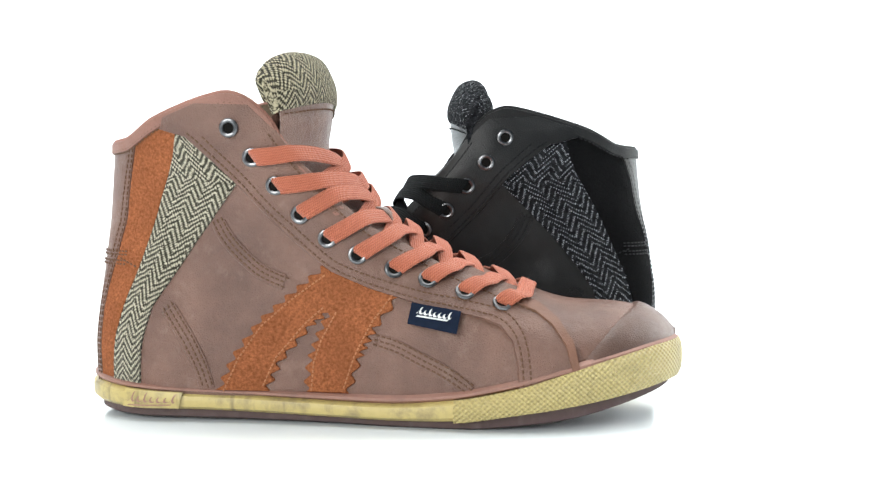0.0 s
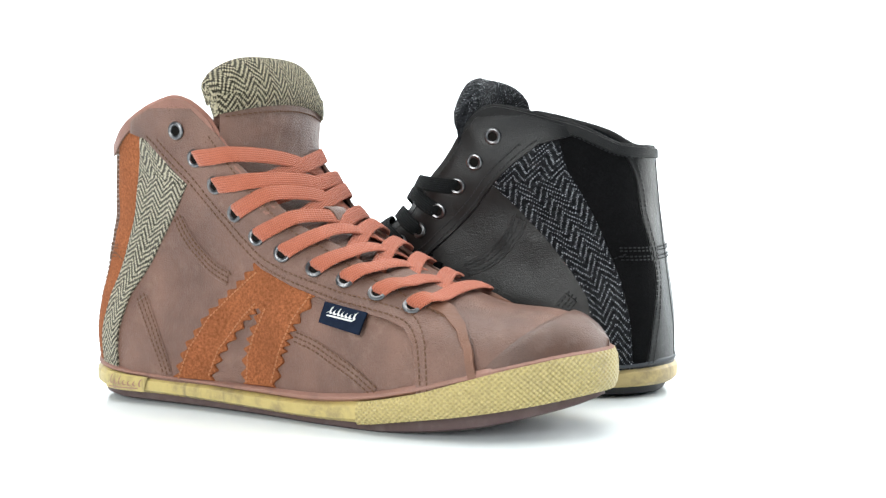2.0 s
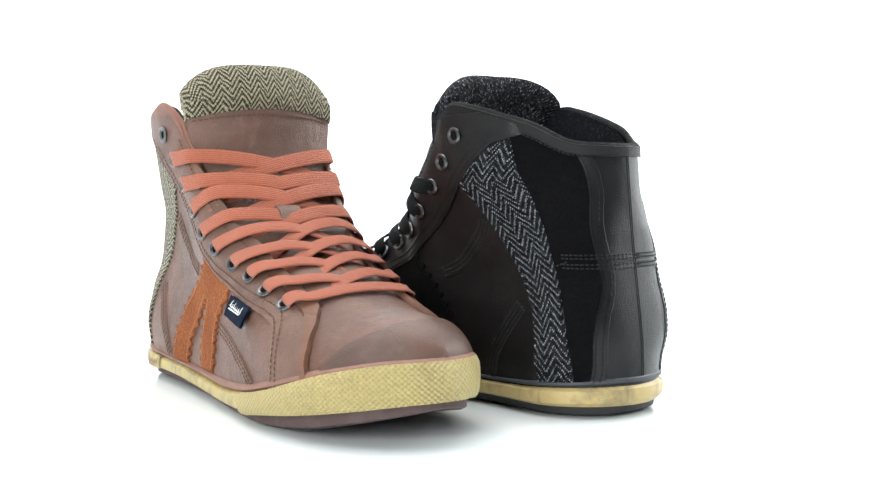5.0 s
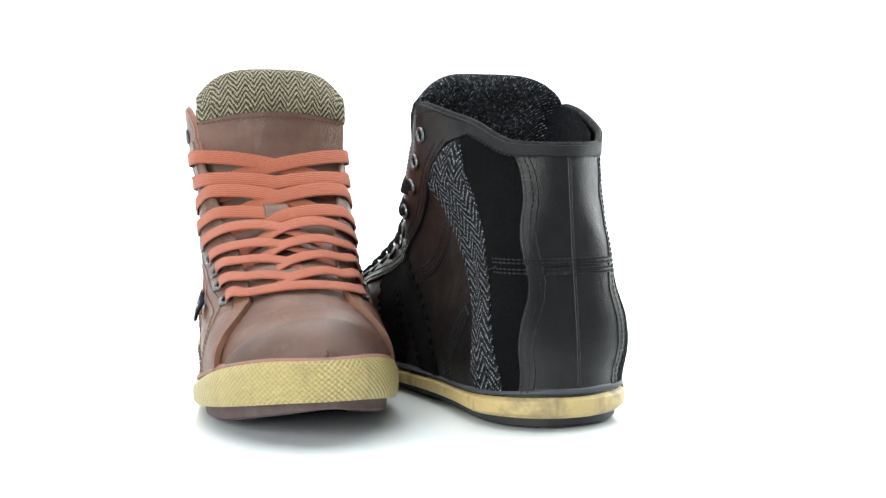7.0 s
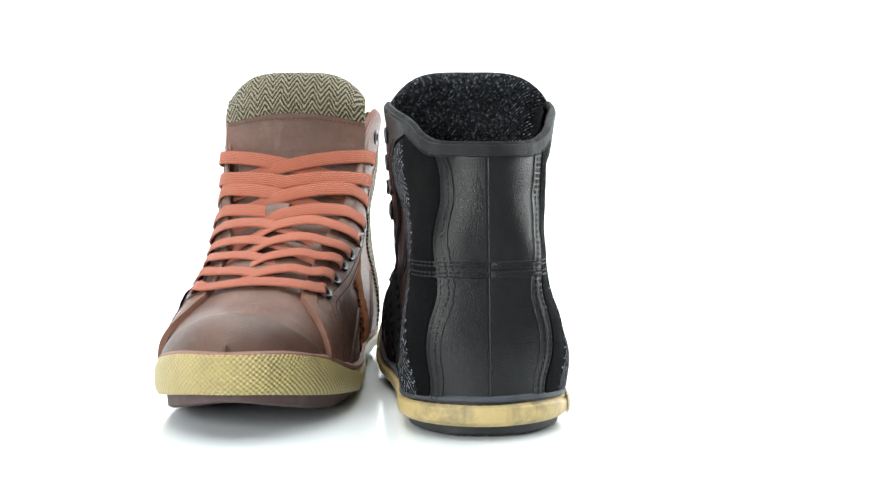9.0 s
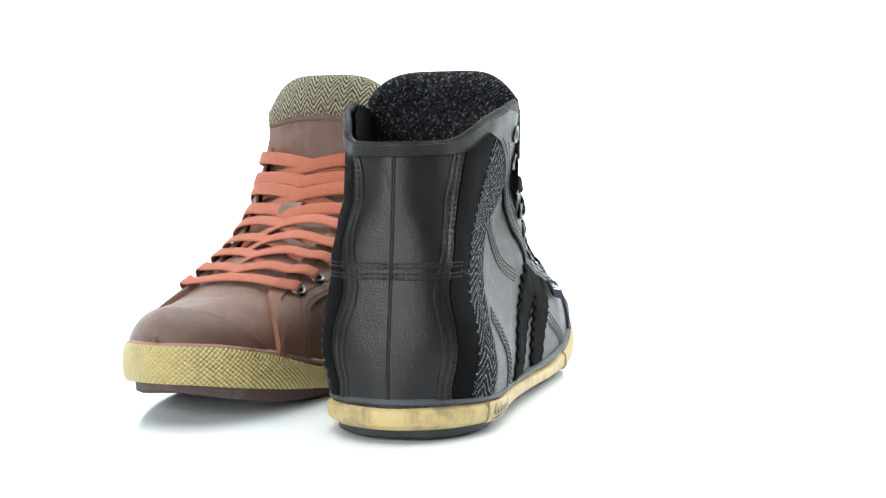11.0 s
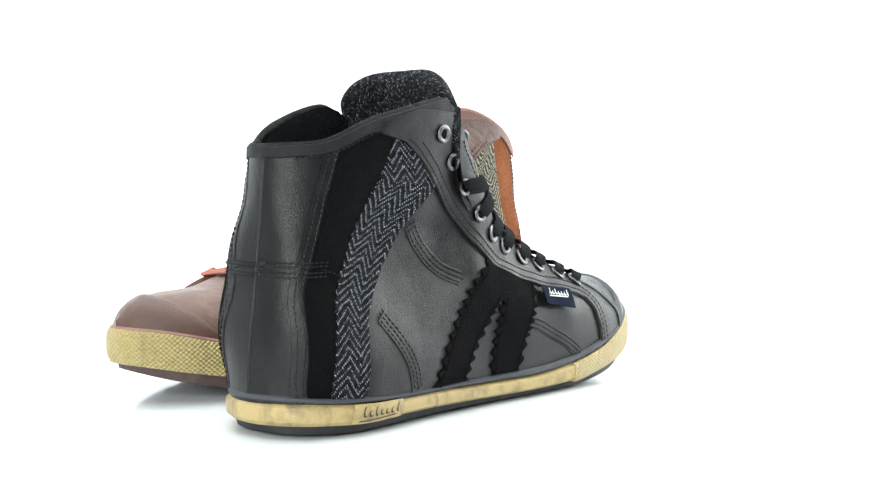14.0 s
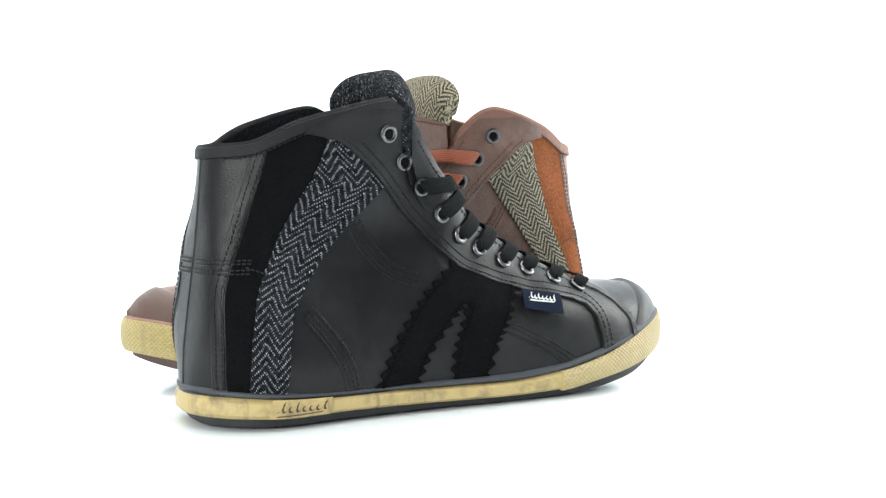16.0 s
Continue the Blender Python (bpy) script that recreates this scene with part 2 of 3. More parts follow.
# ---- the shape of the shoe: heel at x = 0, toe at x = 0.305, z from the ground ----
def curve(*pairs):
    xs, ys = [p[0] * 0.001 for p in pairs], [p[1] * 0.001 for p in pairs]
    n = len(xs)
    h = [xs[i + 1] - xs[i] for i in range(n - 1)]
    d = [(ys[i + 1] - ys[i]) / h[i] for i in range(n - 1)]
    m = [d[0]] + [0.0 if d[i - 1] * d[i] <= 0 else 2 * d[i - 1] * d[i] / (d[i - 1] + d[i]) for i in range(1, n - 1)] + [d[-1]]

    def f(x):
        if x <= xs[0]:
            return ys[0]
        if x >= xs[-1]:
            return ys[-1]
        i = 0
        while x > xs[i + 1]:
            i += 1
        t = (x - xs[i]) / h[i]
        return ((1 + 2 * t) * (1 - t) ** 2 * ys[i] + t * (1 - t) ** 2 * h[i] * m[i]
                + t * t * (3 - 2 * t) * ys[i + 1] + t * t * (t - 1) * h[i] * m[i + 1])
    return f


back = curve((0, -4), (18, -4.5), (35, -4), (53, -1.5), (74, 2), (89, 4.5), (113, 7.5), (137, 10), (160, 11))
ankle_out = curve((0, 38.5), (18, 39.5), (30, 40.5), (50, 36.5), (75, 29.5), (95, 29), (115, 34.5), (140, 42), (160, 45.5))
ankle_in = curve((0, 38.5), (18, 39), (30, 40), (50, 38), (80, 34), (95, 34), (115, 37.5), (140, 42), (160, 45.5))
eye_shift = [0.0]     # how far the lower eyelets sit back
lean = [0.0]          # how far the collar leans forward
flare = [0.0]         # how far the collar opens
spread = [0.0]        # how far its inner front opens besides
ripple = [0.0]        # how uneven the leather lies
slack = [1.0]         # how round the outer heel has worn
square = [0.0]        # how square the heel is at ankle height
throat = [0.0]        # how far the sides close in beside the laces
swell = [0.0, 0.0]    # how far the shaft stands out at ankle height, outer and inner
feet = curve((0, 38), (40, 38), (80, 37.5), (120, 39.5), (160, 44), (200, 48), (215, 48.5))
roundness = curve((0, 50), (18, 48), (50, 40), (80, 44), (110, 64), (140, 90), (160, 95))
crest = curve((50, 320), (90, 215), (110, 166), (125, 136), (145, 111), (165, 97), (180, 87), (200, 76), (225, 65.5), (250, 58.5), (270, 57.5), (283, 55.3), (292, 50.5), (300, 42))
power = curve((100, 14000), (135, 11000), (155, 7000), (170, 5000), (200, 4000), (220, 3000), (250, 2300), (280, 1900))
rim = curve((0, 22.5), (34, 19.5), (56, 17.8), (88, 16.8), (128, 16.2), (161, 16.2), (194, 18.7), (221, 24), (248, 31.3), (271, 36.8), (290, 40.5), (305, 41.5))
gum_top = curve((0, 18.3), (34, 16), (56, 15), (88, 14.2), (128, 12.8), (161, 12.2), (194, 14.8), (221, 20), (250, 27.5), (271, 32.8), (290, 37), (305, 38.5))
gum_low = curve((0, 7.4), (19, 7.0), (38, 6.4), (62, 6.5), (96, 5.8), (139, 4.6), (167, 4.1), (194, 4.8), (221, 8.6), (248, 12.6), (274, 17.2), (295, 21.4), (308, 23.5))
tread = curve((0, 2.4), (20, 1.8), (38, 1.5), (82, 1.2), (139, 0.6), (167, 0), (200, 0), (221, 1.5), (248, 4.6), (274, 10), (292, 14.5), (300, 17))


def smooth(a, b, x):
    t = min(1, max(0, (x - a) / (b - a)))
    return t * t * (3 - 2 * t)


def foot(x, side=-1):
    """Half the width of the footprint."""
    inner = 1 - 0.11 * smooth(0.15, 0.235, x) if side > 0 else 1.0
    if x <= 0.215:
        return feet(x) * inner
    t = min(1, (x - 0.215) / 0.0845)
    return 0.0485 * inner * max(0.0, 1 - t ** 2.15) ** (0.54 if side > 0 else 0.62)


def half(s, z, side=-1):
    k = smooth(0.06, 0.15, s)
    w = (1 - k) * (ankle_out(z) if side < 0 else ankle_in(z)) + k * foot(s, side)
    r = roundness(z) * (slack[0] if side < 0 else 1.0)
    if s < r:
        n = 2 + square[0] * smooth(0.025, 0.06, z) * (1 - smooth(0.085, 0.115, z))
        w *= max(0.0, 1 - (1 - s / r) ** n) ** (1 / n)
    w *= 1 + flare[0] * smooth(0.10, 0.15, z)
    if side > 0:
        w *= 1 + spread[0] * smooth(0.04, 0.10, s) * smooth(0.09, 0.14, z)
    w += (swell[0] if side < 0 else swell[1]) * smooth(0.02, 0.08, s) * (1 - smooth(0.15, 0.19, s)) * smooth(0.06, 0.10, z) * (1 - 0.8 * smooth(0.115, 0.15, z))
    w *= 1 - throat[0] * smooth(0.12, 0.15, s) * (1 - smooth(0.18, 0.225, s)) * smooth(0.045, 0.08, z)
    low, top = rim(s) - 0.004, crest(s)
    tau = min(1.0, max(0.0, (z - low) / (top - low)))
    return w * max(0.0, 1 - tau ** power(s)) ** 0.5


def at(x, z):
    """The distance from the heel's back for a place in the side view."""
    return (x - back(z)) / (1 - back(z) / 0.06) if x < 0.06 else x


def spot(s, z, side, off=0.0):
    """A place on the upper: s from the heel, z up, side -1 outer or 1 inner, off outwards."""
    def raw(s, z):
        x = s + back(z) * max(0.0, 1 - s / 0.06) + lean[0] * smooth(0.06, 0.13, z) * smooth(0.03, 0.09, s)
        return Vector((x, side * half(s, z, side), z))
    p = raw(s, z)
    still = smooth(0.025, 0.045, z) * smooth(0.0, 0.02, s) * ripple[0]
    if still:
        here = Vector((s * 42, side * 2.7, z * 42))
        off = off + still * (noise.noise(here) + 0.5 * noise.noise(here * 2.3))
    if off:
        e = 0.0007
        du = raw(s + e, z) - raw(max(0, s - e), z)
        dv = raw(s, z + e) - raw(s, z - e)
        n = du.cross(dv)
        if n.length > 0:
            n.normalize()
            if n.y * side < 0:
                n = -n
            if s < 1e-6:
                n = Vector((-1, 0, 0))
            p = p + n * off
    return p


def place(x, z, side, off=0.0):
    return spot(max(0.0, at(x, z)), z, side, off)


def along(poly, n):
    """n places at even steps of the index along a list of places in millimetres."""
    out = []
    for i in range(n):
        t = i / (n - 1) * (len(poly) - 1)
        k = min(int(t), len(poly) - 2)
        f = t - k
        out.append(((poly[k][0] * (1 - f) + poly[k + 1][0] * f) * 0.001, (poly[k][1] * (1 - f) + poly[k + 1][1] * f) * 0.001))
    return out


def rounded(poly, n):
    """Catmull-Rom through the places, n steps, in millimetres."""
    out = []
    for i in range(n):
        t = i / (n - 1) * (len(poly) - 1)
        k = min(int(t), len(poly) - 2)
        f = t - k
        p0, p1, p2, p3 = (poly[max(0, min(len(poly) - 1, j))] for j in (k - 1, k, k + 1, k + 2))
        out.append(tuple(0.5 * (2 * p1[a] + (p2[a] - p0[a]) * f + (2 * p0[a] - 5 * p1[a] + 4 * p2[a] - p3[a]) * f * f
                                + (3 * p1[a] - p0[a] - 3 * p2[a] + p3[a]) * f ** 3) for a in range(len(p1))))
    return out


def sheet(bm, grid, uv=None, closed=False):
    """Quads over a grid of places; uv: the same grid of metres along the cloth."""
    layer = bm.loops.layers.uv.verify()
    vs = [[bm.verts.new(p) for p in row] for row in grid]
    faces = []
    for i in range(len(vs) - 1):
        n = len(vs[i])
        for j in range(n if closed else n - 1):
            q = (i, j), (i, (j + 1) % n), (i + 1, (j + 1) % n), (i + 1, j)
            try:
                f = bm.faces.new([vs[a][b] for a, b in q])
            except ValueError:
                continue
            faces.append(f)
            if uv:
                for loop, (a, b) in zip(f.loops, q):
                    loop[layer].uv = uv[a][b]
    return vs, faces


def patch(bm, left, right, side, off, thick, across=6, zig=0.0, uvscale=True):
    """A thin panel between two edges drawn in the side view (metres), lying on the upper."""
    n = len(left)
    if zig:
        def teeth(line, other):
            out = []
            for i, (x, z) in enumerate(line):
                dx, dz = x - other[i][0], z - other[i][1]
                q = zig * math.asin(math.sin(math.pi * (i + 0.5) / 4)) * 2 / math.pi / max(1e-6, math.hypot(dx, dz))
                out.append((x + dx * q, z + dz * q))
            return out
        left, right = teeth(left, right), teeth(right, left)
    grid, uv, run = [], [], 0.0
    mid_old = None
    for i in range(n):
        (x0, z0), (x1, z1) = left[i], right[i]
        row, uvr, d = [], [], 0.0
        prev = None
        s0, s1 = max(0.0, at(x0, z0)), max(0.0, at(x1, z1))
        cells = [(q, off) for q in np.linspace(0, 1, across + 1)]
        cells = [(0.0, off - thick), (0.0, off - thick * 0.3)] + [(0.06 / across * 2, off)] + cells[1:-1] + [(1 - 0.06 / across * 2, off), (1.0, off - thick * 0.3), (1.0, off - thick)]
        for q, o in cells:
            e = off - thick if i in (0, n - 1) else o
            p = spot(s0 + (s1 - s0) * q, z0 + (z1 - z0) * q, side, e)
            if prev is not None:
                d += (p - prev).length
            prev = p
            row.append(p)
            uvr.append(d)
        m = row[len(row) // 2]
        if mid_old is not None:
            run += (m - mid_old).length
        mid_old = m
        half_d = d / 2
        uv.append([(c - half_d + 0.5, run) for c in uvr])
        grid.append(row)
    sheet(bm, grid, uv)


def stitches(bm, line, side, off=0.0016, step=0.0028, size=0.0020, wide=0.0008):
    """A row of raised stitches along a line in the side view (metres)."""
    pts = [place(x, z, side, off) for x, z in line]
    total, left_over = 0.0, 0.0
    for (p, q) in zip(pts, pts[1:]):
        d = (q - p).length
        if d < 1e-7:
            continue
        t = (q - p) / d
        nrm = Vector((0, side, 0)) - t * t.y * side
        if abs(p.y) < 0.02 and p.x < 0.03:
            nrm = Vector((-1, side * 0.4, 0))
        w = t.cross(nrm).normalized() * wide * 0.5
        nn = w.cross(t).normalized()
        if nn.dot(nrm) < 0:
            nn = -nn
        while left_over < d:
            c = p + t * left_over
            a, b2 = c - t * size * 0.5, c + t * size * 0.5
            top = nn * 0.0004
            vs = [bm.verts.new(v) for v in (a - w, a + w, b2 + w, b2 - w, a + w * 0.5 + top * 0.4 + t * size * 0.15, a - w * 0.5 + top * 0.4 + t * size * 0.15, b2 - w * 0.5 + top - t * size * 0.15, b2 + w * 0.5 + top - t * size * 0.15)]
            for f in ((0, 1, 4, 5), (1, 2, 7, 4), (2, 3, 6, 7), (3, 0, 5, 6), (5, 4, 7, 6)):
                bm.faces.new([vs[k] for k in f])
            left_over += step
        left_over -= d


def ribbon(bm, path, wides, width, thick, flat=True):
    """A flat band with rounded edges along a path; wides: the way across the band at each place."""
    grid, uv, run = [], [], 0.0
    n = len(path)
    for i in range(n):
        t = (path[min(n - 1, i + 1)] - path[max(0, i - 1)]).normalized()
        w = (wides[i] - t * wides[i].dot(t)).normalized()
        nn = t.cross(w).normalized()
        if i:
            run += (path[i] - path[i - 1]).length
        ring, uvr = [], []
        for k in range(12):
            a = 2 * math.pi * k / 12
            c, s = math.cos(a), math.sin(a)
            u = math.copysign(abs(c) ** 0.45, c) * width / 2
            ring.append(path[i] + w * u + nn * math.copysign(abs(s) ** 0.7, s) * thick / 2)
            uvr.append((u + 0.5, run))
        grid.append(ring)
        uv.append(uvr)
    vs, _ = sheet(bm, grid, uv, closed=True)
    bm.faces.new(vs[0])
    bm.faces.new(vs[-1])


# lines of the pattern in the side view, millimetres
TOPLINE = [(11, 138), (20, 138.5), (27.5, 139.5), (35, 142.5), (48, 149), (66, 155.5), (80, 159.5), (89, 160.5), (97.7, 157), (106, 149), (112.5, 138)]
INNER = [(112.5, 138), (123.3, 124), (134.4, 112), (149.6, 98), (166, 88.5), (185, 77.3), (204, 69.3), (221, 62), (231.3, 58), (240.6, 52), (248.6, 43), (252.5, 29)]
EYES = [(88.5, 144.0), (99, 130), (110.5, 116.5), (123.5, 102.5), (137, 91), (151, 83), (167.5, 75.5), (183.5, 70), (200.5, 64), (217.5, 58.3)]
FACE_OUT = [(50.2, 144.5), (66, 139.8), (80, 127.5), (90, 117.6), (102.5, 103.7), (119.2, 88.6), (136, 75), (155, 66.7), (176, 60), (193.7, 56), (207, 53), (216, 49.5), (222, 42.5), (224.6, 32), (225.4, 18)]
FACE_IN = [(50.5, 148), (72, 156), (97.5, 155), (110, 142), (121, 127), (136, 110.3), (152, 96.4), (169, 87), (187, 76.5), (206, 68.7), (222, 61.7), (233, 57.2), (242.5, 50.5), (249.5, 41), (253, 27)]
SUEDE_B = [(34, 139), (30, 125), (24.5, 102.4), (17.5, 82.5), (13, 65), (10.5, 45), (9.5, 18)]
SUEDE_F = [(63, 150), (57.6, 127.5), (50.7, 111), (43.5, 94), (37, 80), (29, 63), (22.5, 43), (19.4, 16)]
TWEED_B = [(61, 143), (58.5, 131), (55.5, 122), (50.7, 111), (43.5, 94), (37, 80), (29, 63), (22.5, 43), (19.4, 16)]
TWEED_F = [(68, 139), (80, 127.5), (90.5, 117.5), (79.2, 103.8), (67.2, 88.5), (55, 71.7), (44.2, 56.1), (39.9, 40.5), (37.8, 16)]
top_of = curve((11, 138), (20, 138.5), (27.5, 139.5), (35, 142.5), (48, 149), (66, 155.5), (80, 159.5), (89, 160.5), (97.7, 157), (106, 149), (112.5, 138), (123.3, 124),
               (134.4, 112), (149.6, 98), (166, 88.5), (185, 77.3), (204, 69.3), (221, 62), (231.3, 58), (240.6, 52), (248.6, 43), (252.5, 29))


def shift(line, d):
    """The line moved sideways by d metres (to its left in the side view)."""
    out = []
    for i, (x, z) in enumerate(line):
        a, b2 = line[max(0, i - 1)], line[min(len(line) - 1, i + 1)]
        dx, dz = b2[0] - a[0], b2[1] - a[1]
        l = math.hypot(dx, dz) or 1
        out.append((x - dz / l * d, z + dx / l * d))
    return out


def behind(line, side, d):
    """The line moved d metres over the upper towards the heel's middle."""
    out = []
    for x, z in line:
        s = max(0.0, at(x, z))
        p, q = spot(s, z, side), s
        while q > 0 and (spot(q, z, side) - p).length < d:
            q -= 0.0002
        q = max(0.0, q)
        out.append((q + back(z) * max(0.0, 1 - q / 0.06), z))
    return out


def quarter_mesh(bm, side, off, low=None, s_end=0.2525):
    ss = [0.045 * (i / 12) ** 2 for i in range(13)] + list(np.linspace(0.05, 0.225, 36)) + list(np.linspace(0.2275, s_end, 12))
    grid = []
    for s in ss:
        x = s + 0.011 * max(0, 1 - s / 0.06)
        a, b2 = (rim(x) - 0.006 if low is None else low), top_of(x)
        grid.append([spot(s, a + (b2 - a) * v, side, off) for v in np.linspace(0, 1, 26)])
    sheet(bm, grid)


def outline_ring(grow, n=120):
    """The footprint, grown by so much: outer side from heel to toe, then back along the inner side."""
    pts = []
    for side in (-1, 1):
        run = []
        for i in range(n // 2 + 1):
            a = math.pi * i / (n // 2)
            x = -0.003 + 0.3025 * (1 - math.cos(a)) / 2
            s = x + 0.003
            w = half_foot(s, side)
            run.append((x, side * w))
        pts += run if side == -1 else run[::-1][1:-1]
    out = []
    m = len(pts)
    for i, (x, y) in enumerate(pts):
        (x0, y0), (x1, y1) = pts[i - 1], pts[(i + 1) % m]
        dx, dy = x1 - x0, y1 - y0
        l = math.hypot(dx, dy)
        out.append((x + dy / l * grow, y - dx / l * grow))
    return out, pts


def half_foot(s, side=-1):
    w = foot(s - 0.003, side)
    r = 0.05
    if s < r:
        w = 0.038 * math.sqrt(max(0.0, 1 - (1 - s / r) ** 2))
    return w


def band(bm, grow0, grow1, low, top, cap=True, x_from=-1, bulge=0.0, rings=5, side_only=None):
    """A strip round the footprint between two heights; thickness from grow0 out to grow1."""
    outer, pts = outline_ring(grow1)
    inner, _ = outline_ring(grow0)
    keep = [i for i in range(len(pts)) if pts[i][0] >= x_from]
    grid, uv, run = [], [], 0.0
    for k, i in enumerate(keep):
        x = pts[i][0]
        z0, z1 = low(max(0, x)), top(max(0, x))
        if k:
            run += math.hypot(outer[i][0] - outer[keep[k - 1]][0], outer[i][1] - outer[keep[k - 1]][1])
        ox, oy = outer[i]
        ix, iy = inner[i]
        col, uvc = [Vector((ix, iy, z0))], [(run, z0)]
        for j in range(rings + 1):
            t = j / rings
            b2 = math.sin(math.pi * t) * bulge
            e = 0.25 if j in (0, rings) else 0.0
            nx, ny = (ox - ix), (oy - iy)
            l = math.hypot(nx, ny) or 1
            col.append(Vector((ox + nx / l * b2 - nx * e, oy + ny / l * b2 - ny * e, z0 + (z1 - z0) * t)))
            uvc.append((run, z0 + (z1 - z0) * t))
        col.append(Vector((ix, iy, z1)))
        uvc.append((run, z1))
        grid.append(col)
        uv.append(uvc)
    if x_from < 0:
        grid.append(grid[0])
        uv.append([(u + run, v) for u, v in uv[0]])
    vs, _ = sheet(bm, grid, uv)
    if x_from >= 0:
        bm.faces.new(vs[0])
        bm.faces.new(vs[-1])
    bmesh.ops.remove_doubles(bm, verts=bm.verts, dist=1e-6)


def tongue_line(t):
    """The tongue's middle line: t 0 at the throat, 1 at the stitched edge under the cuff."""
    pts = [(222, 61), (206, 69), (190, 77.5), (172, 89), (157, 99), (141, 109), (130, 121), (126, 134.5), (127.8, 147), (129, 160)]
    k = t * (len(pts) - 1)
    i = min(int(k), len(pts) - 2)
    f = k - i
    p0, p1, p2, p3 = (pts[max(0, min(len(pts) - 1, j))] for j in (i - 1, i, i + 1, i + 2))
    return tuple(0.0005 * (2 * p1[a] + (p2[a] - p0[a]) * f + (2 * p0[a] - 5 * p1[a] + 4 * p2[a] - p3[a]) * f * f + (3 * p1[a] - p0[a] - 3 * p2[a] + p3[a]) * f ** 3) for a in (0, 1))


def tongue_spot(t, q, drop=0.0):
    x, z = tongue_line(t)
    x1, z1 = tongue_line(min(1, t + 0.02))
    x0, z0 = tongue_line(max(0, t - 0.02))
    l = math.hypot(x1 - x0, z1 - z0)
    nx, nz = (z1 - z0) / l, -(x1 - x0) / l      # outwards, up and forward
    hw = 0.024 + 0.0180 * smooth(0.05, 0.85, t)
    bend = 0.007 + 0.0085 * smooth(0.45, 1.0, t)
    k = bend * q * q * (1.0 if q < 0 else 0.6) + drop
    return Vector((x - nx * k, hw * q, z - nz * k - (0.006 * q * q if t > 0.95 else 0)))


def eye_frame(k, side):
    x, z = EYES[k]
    x -= 1000 * eye_shift[0] * smooth(1, 4, k) * (1 - 0.4 * smooth(7, 9, k))
    p = place(x * 0.001, z * 0.001, side, 0.0016)
    q = place(x * 0.001, z * 0.001, side, 0.0026)
    a = EYES[max(0, k - 1)]
    c = EYES[min(9, k + 1)]
    slope = Vector((c[0] - a[0], 0, c[1] - a[1])).normalized()
    return p, (q - p).normalized(), slope


def ring_mesh(bm, centre, normal, major, minor, n=18, m=8):
    rot = normal.to_track_quat("Z", "Y").to_matrix()
    grid = []
    for i in range(n + 1):
        a = 2 * math.pi * i / n
        row = []
        for j in range(m):
            b2 = 2 * math.pi * j / m
            r = major + minor * math.cos(b2)
            row.append(centre + rot @ Vector((r * math.cos(a), r * math.sin(a), minor * 0.75 * math.sin(b2))))
        grid.append(row)
    sheet(bm, grid, closed=True)
    bmesh.ops.remove_doubles(bm, verts=bm.verts, dist=1e-6)


def inner_edge(k):
    """Where the facing's free edge lies beside eyelet k (millimetres in the side view)."""
    ex, ez = EYES[k]
    best = min(rounded(INNER, 120) + rounded(TOPLINE[6:], 30), key=lambda p: (p[0] - ex - (14 if k < 3 else 9)) ** 2 + (p[1] - ez - (-3 if k < 3 else 4)) ** 2)
    return best


def script(bm, spot_of, u0, v0, length, height, wide_u, wide_v):
    """A looping stroke with a tall start and an underline: a plain mark in place of lettering."""
    pts = []
    for i in range(97):
        t = i / 96
        a = t * 7 * 2 * math.pi
        tall = 1.0 if t < 0.14 or 0.36 < t < 0.44 or t > 0.86 else 0.55
        up = (1 - math.cos(a)) / 2 * tall * height * 1.7
        pts.append((u0 + length * (t + 0.035 * math.sin(a)) + up / height * length * 0.035, v0 + up))
    line = [(u0 + length * q, v0 - height * 0.75 + height * 0.35 * q) for q in np.linspace(0.02, 0.95, 12)]
    for stroke in (pts, line):
        for (a, c), (a1, c1) in zip(stroke, stroke[1:]):
            bm.faces.new([bm.verts.new(spot_of(x, z)) for x, z in ((a - wide_u / 2, c - wide_v / 2), (a1 - wide_u / 2, c1 - wide_v / 2), (a1 + wide_u / 2, c1 + wide_v / 2), (a + wide_u / 2, c + wide_v / 2))])


